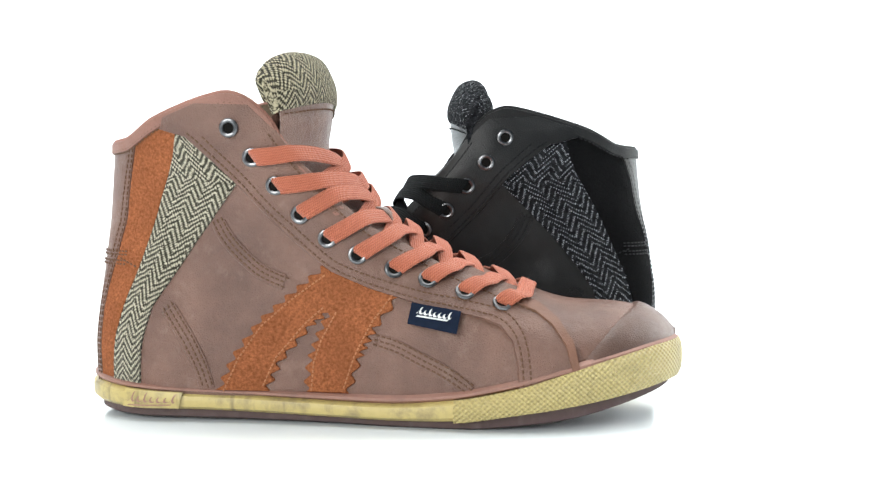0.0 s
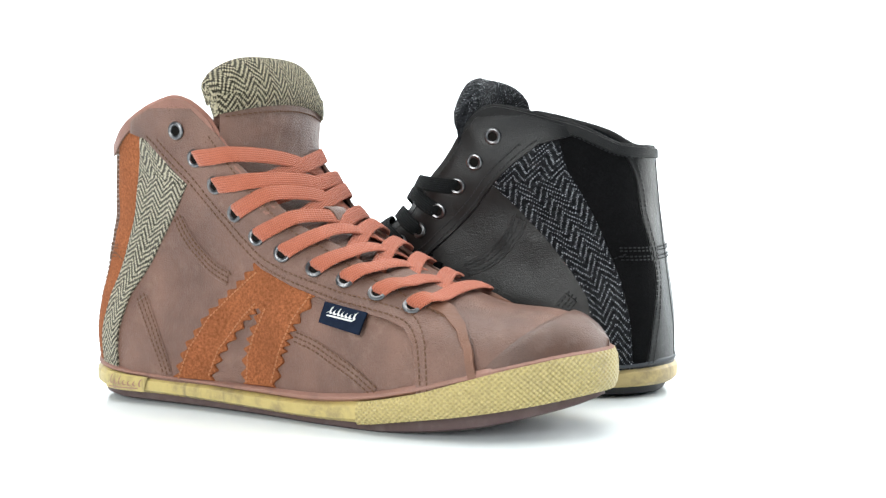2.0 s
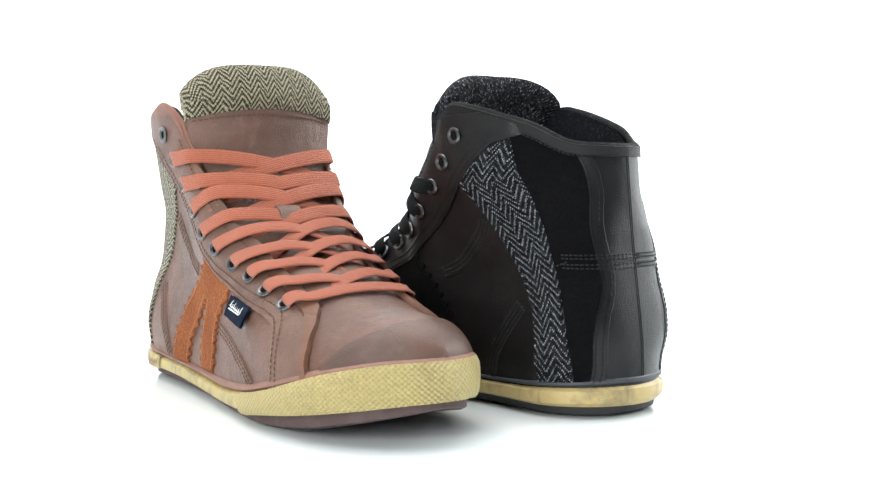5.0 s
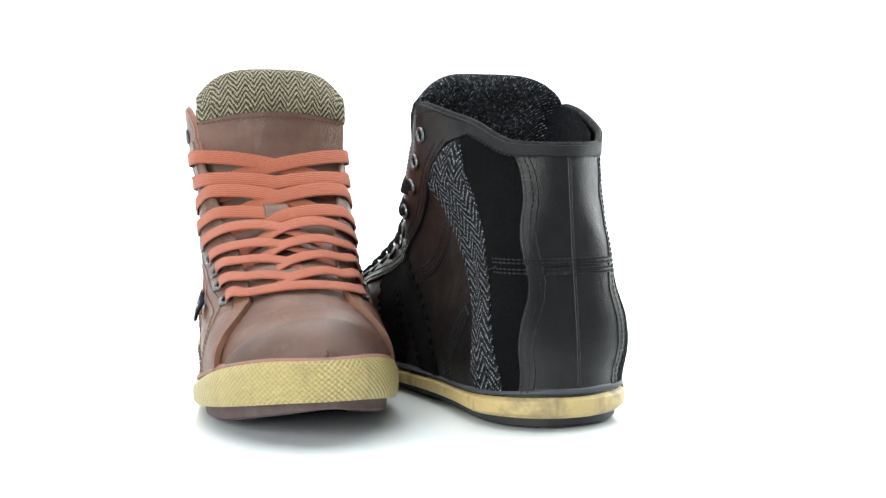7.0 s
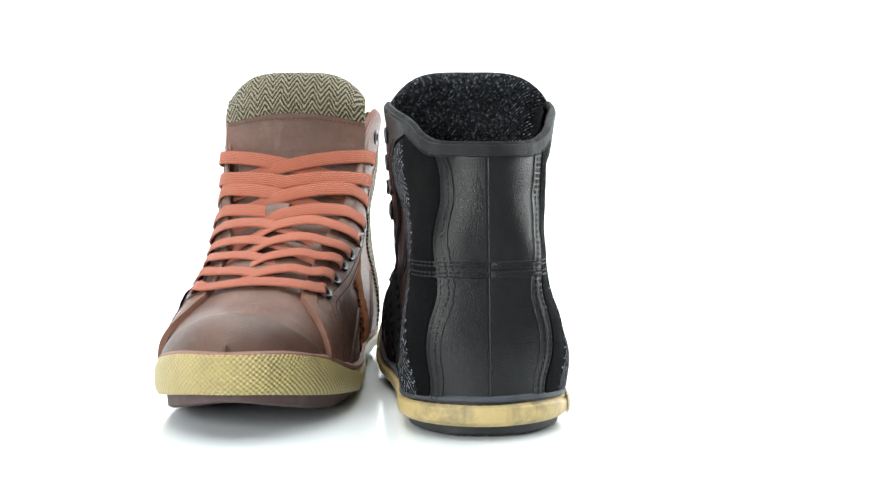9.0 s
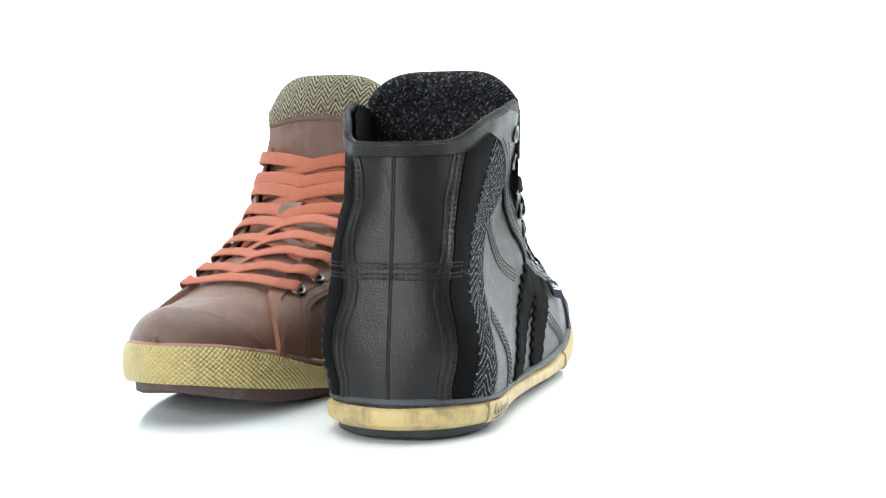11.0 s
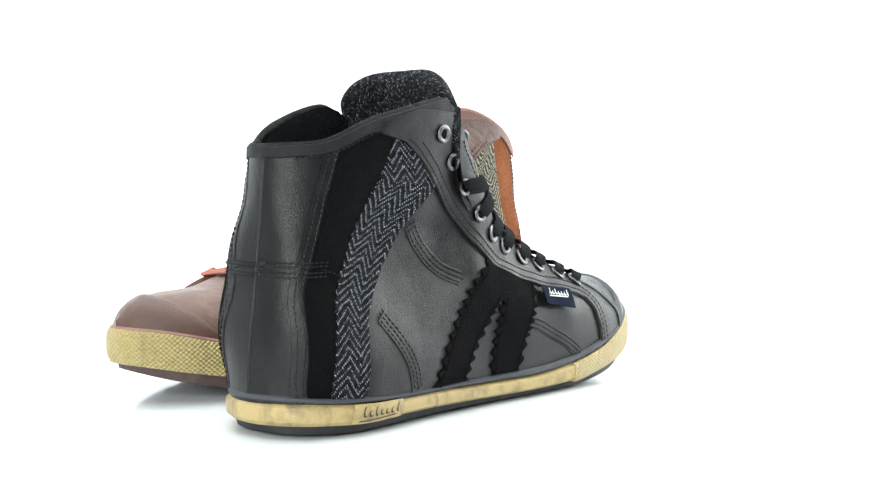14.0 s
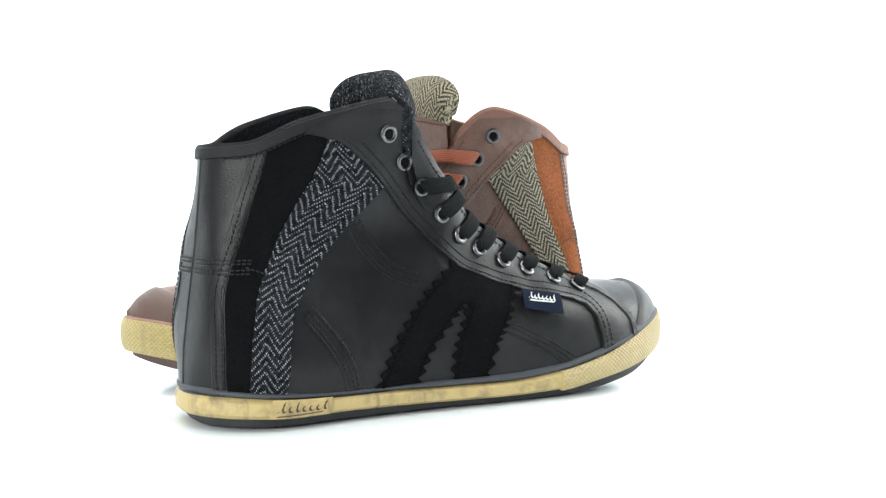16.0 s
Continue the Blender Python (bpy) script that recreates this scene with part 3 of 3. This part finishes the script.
def build_shoe(name, mats, first_eye, label, forward=0.0, sink=0.0, tag_x=0.175, worn=1.15, high=0.986, opened=0.05, uneven=0.0008, bow=0.005, tuck=0.0, open_in=0.0, cut_back=0.0, closed=0.06, swell_out=0.0035, swell_in=0.004, sway=0.0008, eye_back=0.0022, squared=0.15, leg_back=0.0035):
    lean[0], slack[0], flare[0], ripple[0], spread[0] = forward, worn, opened, uneven, open_in
    throat[0], swell[0], swell[1], eye_shift[0], square[0] = closed, swell_out, swell_in, eye_back, squared
    shoe = tagged(new(name), label, "shoe", group="pair of sample shoes")
    shoe.empty_display_size = 0.05
    shoe.scale = (0.995 if tuck == 0 else 0.99, 0.985 if tuck == 0 else 1, high)
    # sole
    bm = bmesh.new()
    rings = []
    for z_of, g in ((lambda x: gum_low(x) + 0.002, -0.006), (lambda x: gum_low(x) - 0.0004, -0.0015), (lambda x: tread(x) + 0.0012, -0.002), (lambda x: tread(x), -0.0045), (lambda x: tread(x) + 0.0003, -0.02)):
        pts, base = outline_ring(g)
        row = []
        for (x, y), (bx, by) in zip(pts, base):
            x = min(x, 0.297 + 0.1 * (x - 0.297)) if x > 0.297 else max(x, 0.004 + 0.4 * (x - 0.004)) if x < 0.004 else x
            row.append(Vector((x, y, z_of(max(0, bx)))))
        rings.append(row)
    vs, _ = sheet(bm, rings, closed=True)
    bm.faces.new(vs[-1])
    part("outsole", bm, mats["outsole"], shoe, "worn dark rubber outsole")
    bm = bmesh.new()
    band(bm, -0.006, 0.0028, gum_low, gum_top, bulge=0.0007)
    part("foxing", bm, mats["rubber"], shoe, "scuffed yellow gum rubber band")
    bm = bmesh.new()
    band(bm, -0.004, 0.0020, gum_top, rim, rings=3, bulge=0.0004)
    part("piping", bm, mats["piping"], shoe)
    bm = bmesh.new()
    band(bm, 0.0, 0.0036, lambda x: gum_low(x) - 0.0006, lambda x: gum_top(x) + 0.0020 * smooth(0.22, 0.27, x), x_from=0.193, bulge=0.0009, rings=6)
    part("toe_bumper", bm, mats["knurl"], shoe, "knurled gum rubber toe bumper")
    # plate on the heel's outer side
    bm = bmesh.new()

    def plate(u, v, h):
        x = 0.027 + u + 0.0022 * v
        s = x + 0.003
        y = half_foot(s)
        z = gum_low(x) + 0.0004 + v * (gum_top(x) - gum_low(x) - 0.0002)
        return Vector((x, -(y + 0.0026 + 0.0009 * h + 0.0006 * math.sin(math.pi * v)), z))
    sheet(bm, [[plate(u, v, h) for v, h in ((0, 0), (0.02, 1), (0.25, 1), (0.5, 1), (0.75, 1), (0.98, 1), (1, 0))] for u in [0.0] + list(np.linspace(0, 0.032, 14)) + [0.0325]])
    heel_plate = part("heel_plate", bm, mats["rubber"], shoe)
    bm = bmesh.new()
    script(bm, lambda a, c: plate(a, c, 1.25), 0.0030, 0.36, 0.0265, 0.30, 0.0009, 0.075)
    part("printed_mark", bm, mats["print"], heel_plate)

    # upper
    def set_back(line, part_of, fade=(85, 128)):
        return [(a - 1000 * cut_back * part_of * smooth(20, 55, c) * (1 - smooth(*fade, c)), c) for a, c in line]

    def legs(line):
        return [(a - 1000 * leg_back * (1 - smooth(45, 78, c)), c) for a, c in line]

    for side in (-1, 1):
        inset = 375 * cut_back if side > 0 else 0.0
        suede_b = [(a - inset * smooth(30, 80, c), c) for a, c in (set_back(SUEDE_B, 0.5) if side < 0 else set_back(SUEDE_B, 0.8, (122, 150)))]
        suede_f = [(a - inset, c) for a, c in set_back(SUEDE_F, 0.55 if side < 0 else 0.4)]
        tweed_b = [(a - inset, c) for a, c in set_back(TWEED_B, 0.55 if side < 0 else 0.4)]
        bm = bmesh.new()
        quarter_mesh(bm, side, 0.0)
        part("quarter", bm, mats["leather"], shoe)
        bm = bmesh.new()
        ss = [0.045 * (i / 8) ** 2 for i in range(9)] + list(np.linspace(0.05, 0.23, 25))
        grid, uv = [], []
        for s in ss:
            x = s + 0.011 * max(0, 1 - s / 0.06)
            a, b2 = min(0.05, top_of(x) - 0.02), top_of(x) - 0.0005
            grid.append([spot(s + 0.002, a + (b2 - a) * v, side, -0.0045 if 0.004 < s else -0.0035) for v in np.linspace(0, 1, 9)])
            uv.append([(s + 0.5, a + (b2 - a) * v) for v in np.linspace(0, 1, 9)])
        sheet(bm, grid, uv)
        part("lining", bm, mats["lining"], shoe)
        bm = bmesh.new()
        patch(bm, rounded([(a * .001 + (0.002 * smooth(60, 90, c) if side < 0 else 0), c * .001) for a, c in suede_b], 40), rounded([(a * .001, c * .001) for a, c in suede_f], 40), side, 0.0008, 0.0014)
        part("suede_strip", bm, mats["suede"], shoe)
        bm = bmesh.new()
        patch(bm, along(tweed_b, 49), along(TWEED_F, 49), side, 0.0012, 0.0016, across=10)
        part("tweed_panel", bm, mats["tweed"], shoe)
        bm = bmesh.new()
        patch(bm, along(FACE_OUT, 71), along(FACE_IN, 71), side, 0.0018, 0.002, across=8)
        facing = part("eyelet_facing", bm, mats["leather"], shoe)
        bm = bmesh.new()
        e = along(FACE_IN[10:], 24)
        patch(bm, shift(e, -0.0032), shift(e, 0.0006), side, 0.0026, 0.003, across=3)
        part("facing_edge", bm, mats["edge"], facing)
        # stripe of two legs with pinked edges
        bm = bmesh.new()
        patch(bm, along(legs([(133.6, 78), (117.4, 64.3), (103, 50.4), (91, 33.7), (82.7, 16)]), 91), along(legs([(150, 72), (138.8, 57), (128.3, 48), (114, 31.5), (106.5, 16)]), 91), side, 0.0012, 0.0016, zig=0.0020)
        patch(bm, along(legs([(141, 76), (137.5, 56), (132, 43), (128, 31.4), (126.3, 16)]), 73), along(legs([(171.5, 66), (161.7, 49.7), (157, 41), (153, 33), (147.3, 16)]), 73), side, 0.00125, 0.0016, zig=0.0020)
        stripe = part("suede_stripe", bm, mats["suede"], shoe)
        bm = bmesh.new()
        for line, d in (([(131, 75), (117.4, 64.3), (103, 50.4), (91, 33.7), (83, 17)], 0.0026), ([(136, 55), (128.3, 48), (114, 31.5), (107, 17)], -0.0026),
                        ([(138.5, 56), (132, 43), (128, 31.4), (126.5, 17)], 0.0026), ([(169, 62), (161.7, 49.7), (157, 41), (153, 33), (147.5, 17)], -0.0026)):
            stitches(bm, shift(along(legs(line), 60), d), side, 0.0013, 0.0022, 0.0015)
        tagged(part("edge_stitching", bm, mats["light_thread"], stripe), kind="stuff")
        # seams
        bm = bmesh.new()
        fo = rounded([(a * .001, c * .001) for a, c in FACE_OUT], 160)
        stitches(bm, shift(fo, 0.0022)[12:], side, 0.0019)
        stitches(bm, shift(fo, 0.0056)[16:], side, 0.0019)
        fi = rounded([(a * .001, c * .001) for a, c in FACE_IN[3:12]], 120)
        stitches(bm, shift(fi, -0.0035), side, 0.0019)
        sb = rounded([(a * .001 + (0.002 * smooth(60, 90, c) if side < 0 else 0), c * .001) for a, c in suede_b], 90)
        for d in (0.0018, 0.0052):
            stitches(bm, behind(sb, side, d), side, 0.0008)
        for z in (0.0767, 0.0785, 0.0815, 0.0832):
            stitches(bm, [(back(z) + q ** 2.6 * 0.022, z) for q in np.linspace(0.0, 1, 40)], side, 0.0008)
        stitches(bm, [(x, 0.0795 - (x - 0.022) * 0.35) for x in np.linspace(0.022, 0.034, 8)], side, 0.001)
        for line in ([(79, 99), (84, 90), (92, 81), (101, 74), (113, 69)], [(53, 56.5), (60, 47), (66, 38), (71, 28), (74, 18)], [(158, 42.5), (168, 39.5), (178, 34.5), (191, 28), (203, 20)]):
            l = rounded([(a * .001, c * .001) for a, c in line], 40)
            for d in (-0.0024, 0.0, 0.0024):
                stitches(bm, shift(l, d), side, 0.0006)
        tagged(part("stitching", bm, mats["thread"], shoe), kind="stuff")
        # lapped seams: thin ridges of leather
        for line, w in (([(79, 99), (84, 90), (92, 81), (101, 74), (113, 69)], 0.0042), ([(53, 56.5), (60, 47), (66, 38), (71, 28), (74, 16)], 0.0042), ([(158, 42.5), (168, 39.5), (178, 34.5), (191, 28), (203, 18)], 0.0036)):
            bm = bmesh.new()
            l = rounded([(a * .001, c * .001) for a, c in line], 30)
            patch(bm, shift(l, -w), shift(l, w * 0.9), side, 0.0005, 0.0012, across=3)
            part("lapped_seam", bm, mats["leather"], shoe)
        for z, w in ((0.0775, 0.0016), (0.0822, 0.0016)):
            bm = bmesh.new()
            qs = np.linspace(0.0, 1, 24)
            low_l = [(back(z - w) + q ** 2.6 * 0.020, z - w) for q in qs]
            top_l = [(back(z + w) + q ** 2.6 * 0.020, z + w) for q in qs]
            patch(bm, low_l, top_l, side, 0.0005, 0.0010, across=3)
            part("heel_welt", bm, mats["leather"], shoe)
        bm = bmesh.new()
        sbl = rounded([(a * .001 + (0.002 * smooth(60, 90, c) if side < 0 else 0), c * .001) for a, c in suede_b], 50)
        patch(bm, behind(sbl, side, 0.0080), behind(sbl, side, 0.0006), side, 0.0006, 0.0012, across=4)
        part("heel_overlay", bm, mats["leather"], shoe)
        # folded edge of the collar and of the facing
        bm = bmesh.new()
        edge_line = rounded([(a * .001, c * .001) for a, c in [(5, 137.6), (10.4, 137.8), (14, 138.1)] + TOPLINE[1:-1] + INNER[:5]], 90)
        patch(bm, shift(edge_line, -0.0056), shift(edge_line, -0.0003), side, 0.0016, 0.0014, across=4)
        part("folded_edge", bm, mats["fold"], shoe)
        bm = bmesh.new()
        stitches(bm, shift(edge_line, -0.0045)[8:], side, 0.0013)
        tagged(part("fold_stitching", bm, mats["thread"], shoe), kind="stuff")
        # eyelets
        for k in range(10):
            p, n, slope = eye_frame(k, side)
            bm = bmesh.new()
            ring_mesh(bm, p + n * 0.0009, n, 0.0036, 0.0011)
            eyelet = part("eyelet", bm, STEEL, shoe, "gunmetal eyelet")
            # flat disc in the ring, the opening's shade put into its colour
            bm = bmesh.new()
            rot = n.to_track_quat("Z", "Y").to_matrix()
            bm.faces.new([bm.verts.new(p + n * 0.0007 + rot @ Vector((0.0031 * math.cos(a), 0.0031 * math.sin(a), 0))) for a in np.linspace(0, 2 * math.pi, 16, endpoint=False)])
            part("hole", bm, HOLE_SHADE, eyelet)
    # vamp and toe
    bm = bmesh.new()
    grid = []
    xs = list(np.linspace(0.196, 0.289, 30))
    for x in xs:
        row = []
        for q in np.linspace(-1, 1, 37):
            a = abs(q)
            lo, hi = rim(x) - 0.005, crest(x) - 0.0006
            tau = math.sin((1 - a) * math.pi / 2) if a < 1 else 0.0
            z = lo + (hi - lo) * tau
            w = half(x, z, 1 if q > 0 else -1) - 0.0008 if a > 1e-6 else 0.0
            row.append(Vector((x, math.copysign(max(0, w), q), z)))
        grid.append(row)
    sheet(bm, grid)
    part("vamp", bm, mats["leather"], shoe, sharp=0)
    bm = bmesh.new()
    grid = []
    n = 40
    for i in range(n + 1):
        q = -1 + 2 * i / n
        row = []
        for j in range(15):
            t = j / 14
            x_edge = 0.280 - 0.028 * abs(q) ** 1.8
            x = x_edge + (0.2998 - x_edge) * (1 - (1 - t) ** 1.8)
            lo, hi = rim(x) - 0.003, crest(x)
            tau = math.sin((1 - abs(q)) * math.pi / 2)
            z = lo + (hi - lo) * tau
            e = 0.0017 if j else -0.0005
            w = half(x, z, 1 if q > 0 else -1) if abs(q) > 1e-6 else 0.0
            row.append(Vector((x + 0.0006 * t, math.copysign(w + e * abs(q) * min(1.0, w / 0.005), q), z + e * (1 - abs(q)))))
        grid.append(row)
    sheet(bm, grid)
    part("toe_cap", bm, mats["toe"], shoe, "scuffed smooth leather toe cap", sharp=0)
    # heel's centre seam
    bm = bmesh.new()
    zs = np.linspace(0.02, 0.137, 30)
    grid = []
    for z in zs:
        row = []
        for y, o in ((-0.0012, -0.0006), (-0.0006, 0.0001), (0, -0.0003), (0.0006, 0.0001), (0.0012, -0.0006)):
            w = (ankle_out(z) + ankle_in(z)) / 2
            r = roundness(z)
            s = r * (1 - math.sqrt(1 - (y / w) ** 2))
            row.append(Vector((back(z) + s - o - 0.0002, y, z)))
        grid.append(row)
    sheet(bm, grid)
    part("heel_seam", bm, mats["leather"], shoe)
    # collar binding: one band from facing to facing round the heel
    line = rounded([(a * .001, c * .001) for a, c in TOPLINE + [(118, 130.5)]], 60)
    pts = [place(x, z, -1, 0.0004) for x, z in line][::-1] + [place(x, z, 1, 0.0004) for x, z in line][1:]
    pts[59] = Vector((0.0106, 0, 0.138))
    bm = bmesh.new()
    grid = []
    for i, p in enumerate(pts):
        t = (pts[min(len(pts) - 1, i + 1)] - pts[max(0, i - 1)]).normalized()
        out = Vector((0, 0, 1)).cross(t)
        out = out.normalized() if out.length > 1e-5 else Vector((-1, 0, 0))
        centre = Vector((0.06, 0, p.z))
        if out.dot(p - centre) < 0:
            out = -out
        up = out.cross(t).normalized()
        if up.z < 0:
            up = -up
        thin = 0.0017
        grid.append([p + out * (thin * math.cos(a) - 0.0010) + up * (0.0027 * math.sin(a) - 0.0013) for a in np.linspace(0, 2 * math.pi, 10, endpoint=False)])
    vs, _ = sheet(bm, grid, closed=True)
    bm.faces.new(vs[0])
    bm.faces.new(vs[-1])
    collar = part("collar_binding", bm, mats["binding"], shoe)
    bm = bmesh.new()
    for side in (-1, 1):
        stitches(bm, [(x, z) for x, z in shift(line, -0.0062)][3:], side, 0.0014)
    tagged(part("collar_stitching", bm, mats["thread"], collar), kind="stuff")
    # insole
    bm = bmesh.new()
    pts, _ = outline_ring(-0.006)
    bm.faces.new([bm.verts.new((x, y, 0.026 + 0.012 * smooth(0.18, 0.28, x))) for x, y in pts])
    part("insole", bm, mats["lining"], shoe)
    # tongue
    tongue = tagged(new("tongue"), "padded tongue with a tweed cuff")
    tongue.parent = shoe
    tongue.location = (forward * 0.3 - (tuck or 0.0012), sway, -sink)
    tongue.scale = (1, 0.955 if tuck else 1, 1)
    bm = bmesh.new()
    rows1 = [[tongue_spot(t, q) for q in np.linspace(-1, 1, 17)] for t in np.linspace(0, 1, 34)]
    rows2 = [[tongue_spot(t, q, 0.004) for q in np.linspace(-1, 1, 17)] for t in np.linspace(1, 0, 34)]
    loop = rows1 + rows2
    sheet(bm, loop)
    part("tongue_leather", bm, mats["leather"], tongue)
    bm = bmesh.new()
    prof = [(126.4, 157.5), (128.0, 160.5), (128.0, 166), (126, 172), (122.5, 178.8), (118, 182), (113, 182.3), (110, 178), (110.5, 171), (113, 165), (116, 160), (118, 156)]
    if tuck:
        prof[-2:] = [(115, 151), (119.5, 141)]
    prof = rounded([((a + 2.5) * .001, c * .001) for a, c in prof], 26)
    cx, cz = 0.119, 0.168
    grid, uv = [], []
    qs = [-1.0, -0.985, -0.95, -0.88] + list(np.linspace(-0.78, 0.78, 17)) + [0.88, 0.95, 0.985, 1.0]
    for q in qs:
        a = abs(q)
        squash = (1 - a ** 6) ** 0.5 if a < 1 else 0.0
        row, uvr, run = [], [], 0.0
        for j, (x, z) in enumerate(prof):
            zz = z - (0.0165 * a ** 4 if z > 0.166 else 0.0) * min(1, (z - 0.150) / 0.033) - 0.006 * q * q * (1 if z < 0.16 else max(0, 1 - (z - 0.16) / 0.01))
            xx = 0.1280 + (x - 0.1280) * (0.3 + 0.7 * squash)
            pz = zz
            v = Vector((xx - (0.0145 + 0.15 * max(0, z - 0.152)) * q * q * (1.0 if q < 0 else 0.5), 0.0427 * q, pz))
            if row:
                run += (v - row[-1]).length
            row.append(v)
            uvr.append((0.5 + 0.0445 * q * 1.2, run))
        grid.append(row)
        uv.append(uvr)
    vs, _ = sheet(bm, grid, uv)
    for r in (vs[0], vs[-1]):
        bm.faces.new(r)
    part("tweed_cuff", bm, mats["cuff"], tongue)
    bm = bmesh.new()
    for i in range(30):
        q = -0.93 + 1.86 * i / 29
        a, c = tongue_spot(0.945, q - 0.02, -0.0006), tongue_spot(0.945, q + 0.02, -0.0006)
        drop = Vector((0, 0, 0.0055 * q * q))
        ribbon(bm, [a - drop, (a + c) / 2 - drop + Vector((0.0002, 0, 0)), c - drop], [Vector((0, 0, 1))] * 3, 0.0007, 0.0006)
    tagged(part("tongue_stitching", bm, mats["thread"], tongue), kind="stuff")
    bm = bmesh.new()
    c = Vector((0.1575, -0.0035, 0.1015))
    along_y = Vector((0, 1, 0))
    up = Vector((-0.8, 0, 0.62)).normalized()
    ribbon(bm, [c - up * 0.0062 - Vector((0.0022, 0, 0.003)), c - up * 0.005, c - up * 0.002 + Vector((0.0009, 0, 0.0012)), c + up * 0.002 + Vector((0.0009, 0, 0.0012)), c + up * 0.005, c + up * 0.0062 - Vector((0.0022, 0, 0.003))], [along_y] * 6, 0.0135, 0.0014)
    part("lace_loop", bm, mats["leather"], tongue)
    # laces, from the outside of each eyelet over the tongue to the far side
    for k in range(first_eye, 10):
        for side in (-1, 1):
            if k == 9 and side == 1:
                continue
            p, n, slope = eye_frame(k, side)
            ex, ez = inner_edge(k)
            edge = place(ex * .001, ez * .001, side, 0.0032)
            if k < 9:
                fx, fz = inner_edge(k + 1)
                far = place(fx * .001, fz * .001, -side, -0.003)
            else:
                fx, fz = inner_edge(k)
                far = place(fx * .001, fz * .001, -side, 0.0045)
            def crown(y, lift):
                w = (y - edge.y) / (far.y - edge.y)
                base = edge.lerp(far, w)
                if k < 9:
                    late = w ** 1.7
                    base = Vector((edge.x + (far.x - edge.x) * late, y, edge.z + (far.z - edge.z) * late))
                nrm = Vector((-slope.z, 0, slope.x)) if k > 4 else Vector((0.97, 0, -0.1 + 0.12 * k))
                bulge = ((0.0, 0.0125, 0.011, 0.0085, 0.006, 0.0048, 0.0042)[k] if k < 7 else 0.0035 if k == 7 else 0.0032 if k == 8 else 0.003) * (1 - (2 * w - 1) ** 2)
                return base + Vector((abs(nrm.x), 0, nrm.z)) * (bulge + lift)
            lift = 0.0014 if side == 1 else 0.0
            path = [p - n * 0.002 - (edge - p).normalized() * 0.0008, p + n * 0.0022 + (edge - p) * 0.12, p + (edge - p) * 0.55 + n * 0.0034, edge + n * 0.0008]
            for w in (0.18, 0.38, 0.58, 0.78, 0.92):
                y = edge.y + (far.y - edge.y) * w
                path.append(crown(y, lift if w < 0.7 else (0.0 if k < 9 else lift)))
            path.append(far)
            if k == 9:
                q9, n9, _ = eye_frame(9, -side)
                path += [far + (q9 - far) * 0.45 + n9 * 0.0012, q9 + n9 * 0.0022 + (far - q9) * 0.12, q9 - n9 * 0.002 - (far - q9).normalized() * 0.0008]
            fine = [Vector(v) for v in rounded([tuple(v) for v in path], 44)]
            bm = bmesh.new()
            upright = Vector((slope.x, 0, slope.z * (1.7 if k < 5 else 1.25))).normalized()
            flat = []
            for i in range(len(fine)):
                f = i / (len(fine) - 1)
                m = smooth(0.2, 0.45, f) * (1 if k < 9 else 1 - smooth(0.6, 0.85, f))
                flat.append(slope.lerp(upright, m))
            ribbon(bm, fine, flat, 0.0084, 0.0015)
            part("lace", bm, mats["lace"], shoe)
    # woven tag sewn under the facing
    bm = bmesh.new()
    tag = [[place(tag_x + 0.023 * u - 0.0015 * v, 0.0600 - 0.0047 * u - 0.0095 * v, -1, 0.0022 + (0.0009 * v if h else 0.0012 + 0.0009 * v)) for u in np.linspace(0, 1, 8)] for v, h in ((0, 1), (0.5, 1), (1, 1), (1, 0), (0.5, 0), (0, 0))]
    sheet(bm, tag)
    woven = part("woven_tag", bm, NAVY, shoe, "small navy woven tag with white marks")
    bm = bmesh.new()

    def tag_at(u, v, h=0.5):
        return place(tag_x + 0.023 * u - 0.0015 * v, 0.0600 - 0.0047 * u - 0.0095 * v, -1, 0.0037 + 0.0009 * v)
    script(bm, lambda a, c: tag_at(a, 1 - c), 0.14, 0.56, 0.68, 0.17, 0.034, 0.075)
    part("tag_mark", bm, WHITE_THREAD, woven)
    # the last is a little curved: the heel sits shorter and towards the inner side
    for ob in shoe.children_recursive:
        if ob.type == "MESH":
            for v in ob.data.vertices:
                x = v.co.x
                v.co.x += 0.0068 * max(0.0, 1 - x / 0.05) ** 1.3
                v.co.y += bow * max(0.0, 1 - x / 0.12) ** 2
    return shoe


brown_shoe = build_shoe("brown_high_top_shoe", BROWN, 1, "worn brown leather high-top shoe with rust suede, tweed and orange laces")
black_shoe = build_shoe("black_high_top_shoe", BLACK, 2, "black leather high-top shoe with grey tweed panel and gum sole", 0.007, 0.004, 0.1735, 1.1, 0.97, -0.09, 0.0012, 0.0025, 0.0060, 0.15, 0.008, 0.18, -0.003, 0.0, 0.0015, 0.0, 1.3, -0.0045)


def motions():
    for shoe, x, y, turn, lift, dip in ((brown_shoe, -0.1630, -0.0532, -6.30, 0.0, 0.0), (black_shoe, 0.1472, 0.0346, 181.05, -0.0009, -0.35)):
        rows = []
        for i in range(33):
            t = i * 0.5
            a = radians(-spin(t))
            rows.append((t, pose(x * math.cos(a) - y * math.sin(a), x * math.sin(a) + y * math.cos(a), lift, 0, dip, turn - spin(t))))
        walk(shoe, rows)


motions()
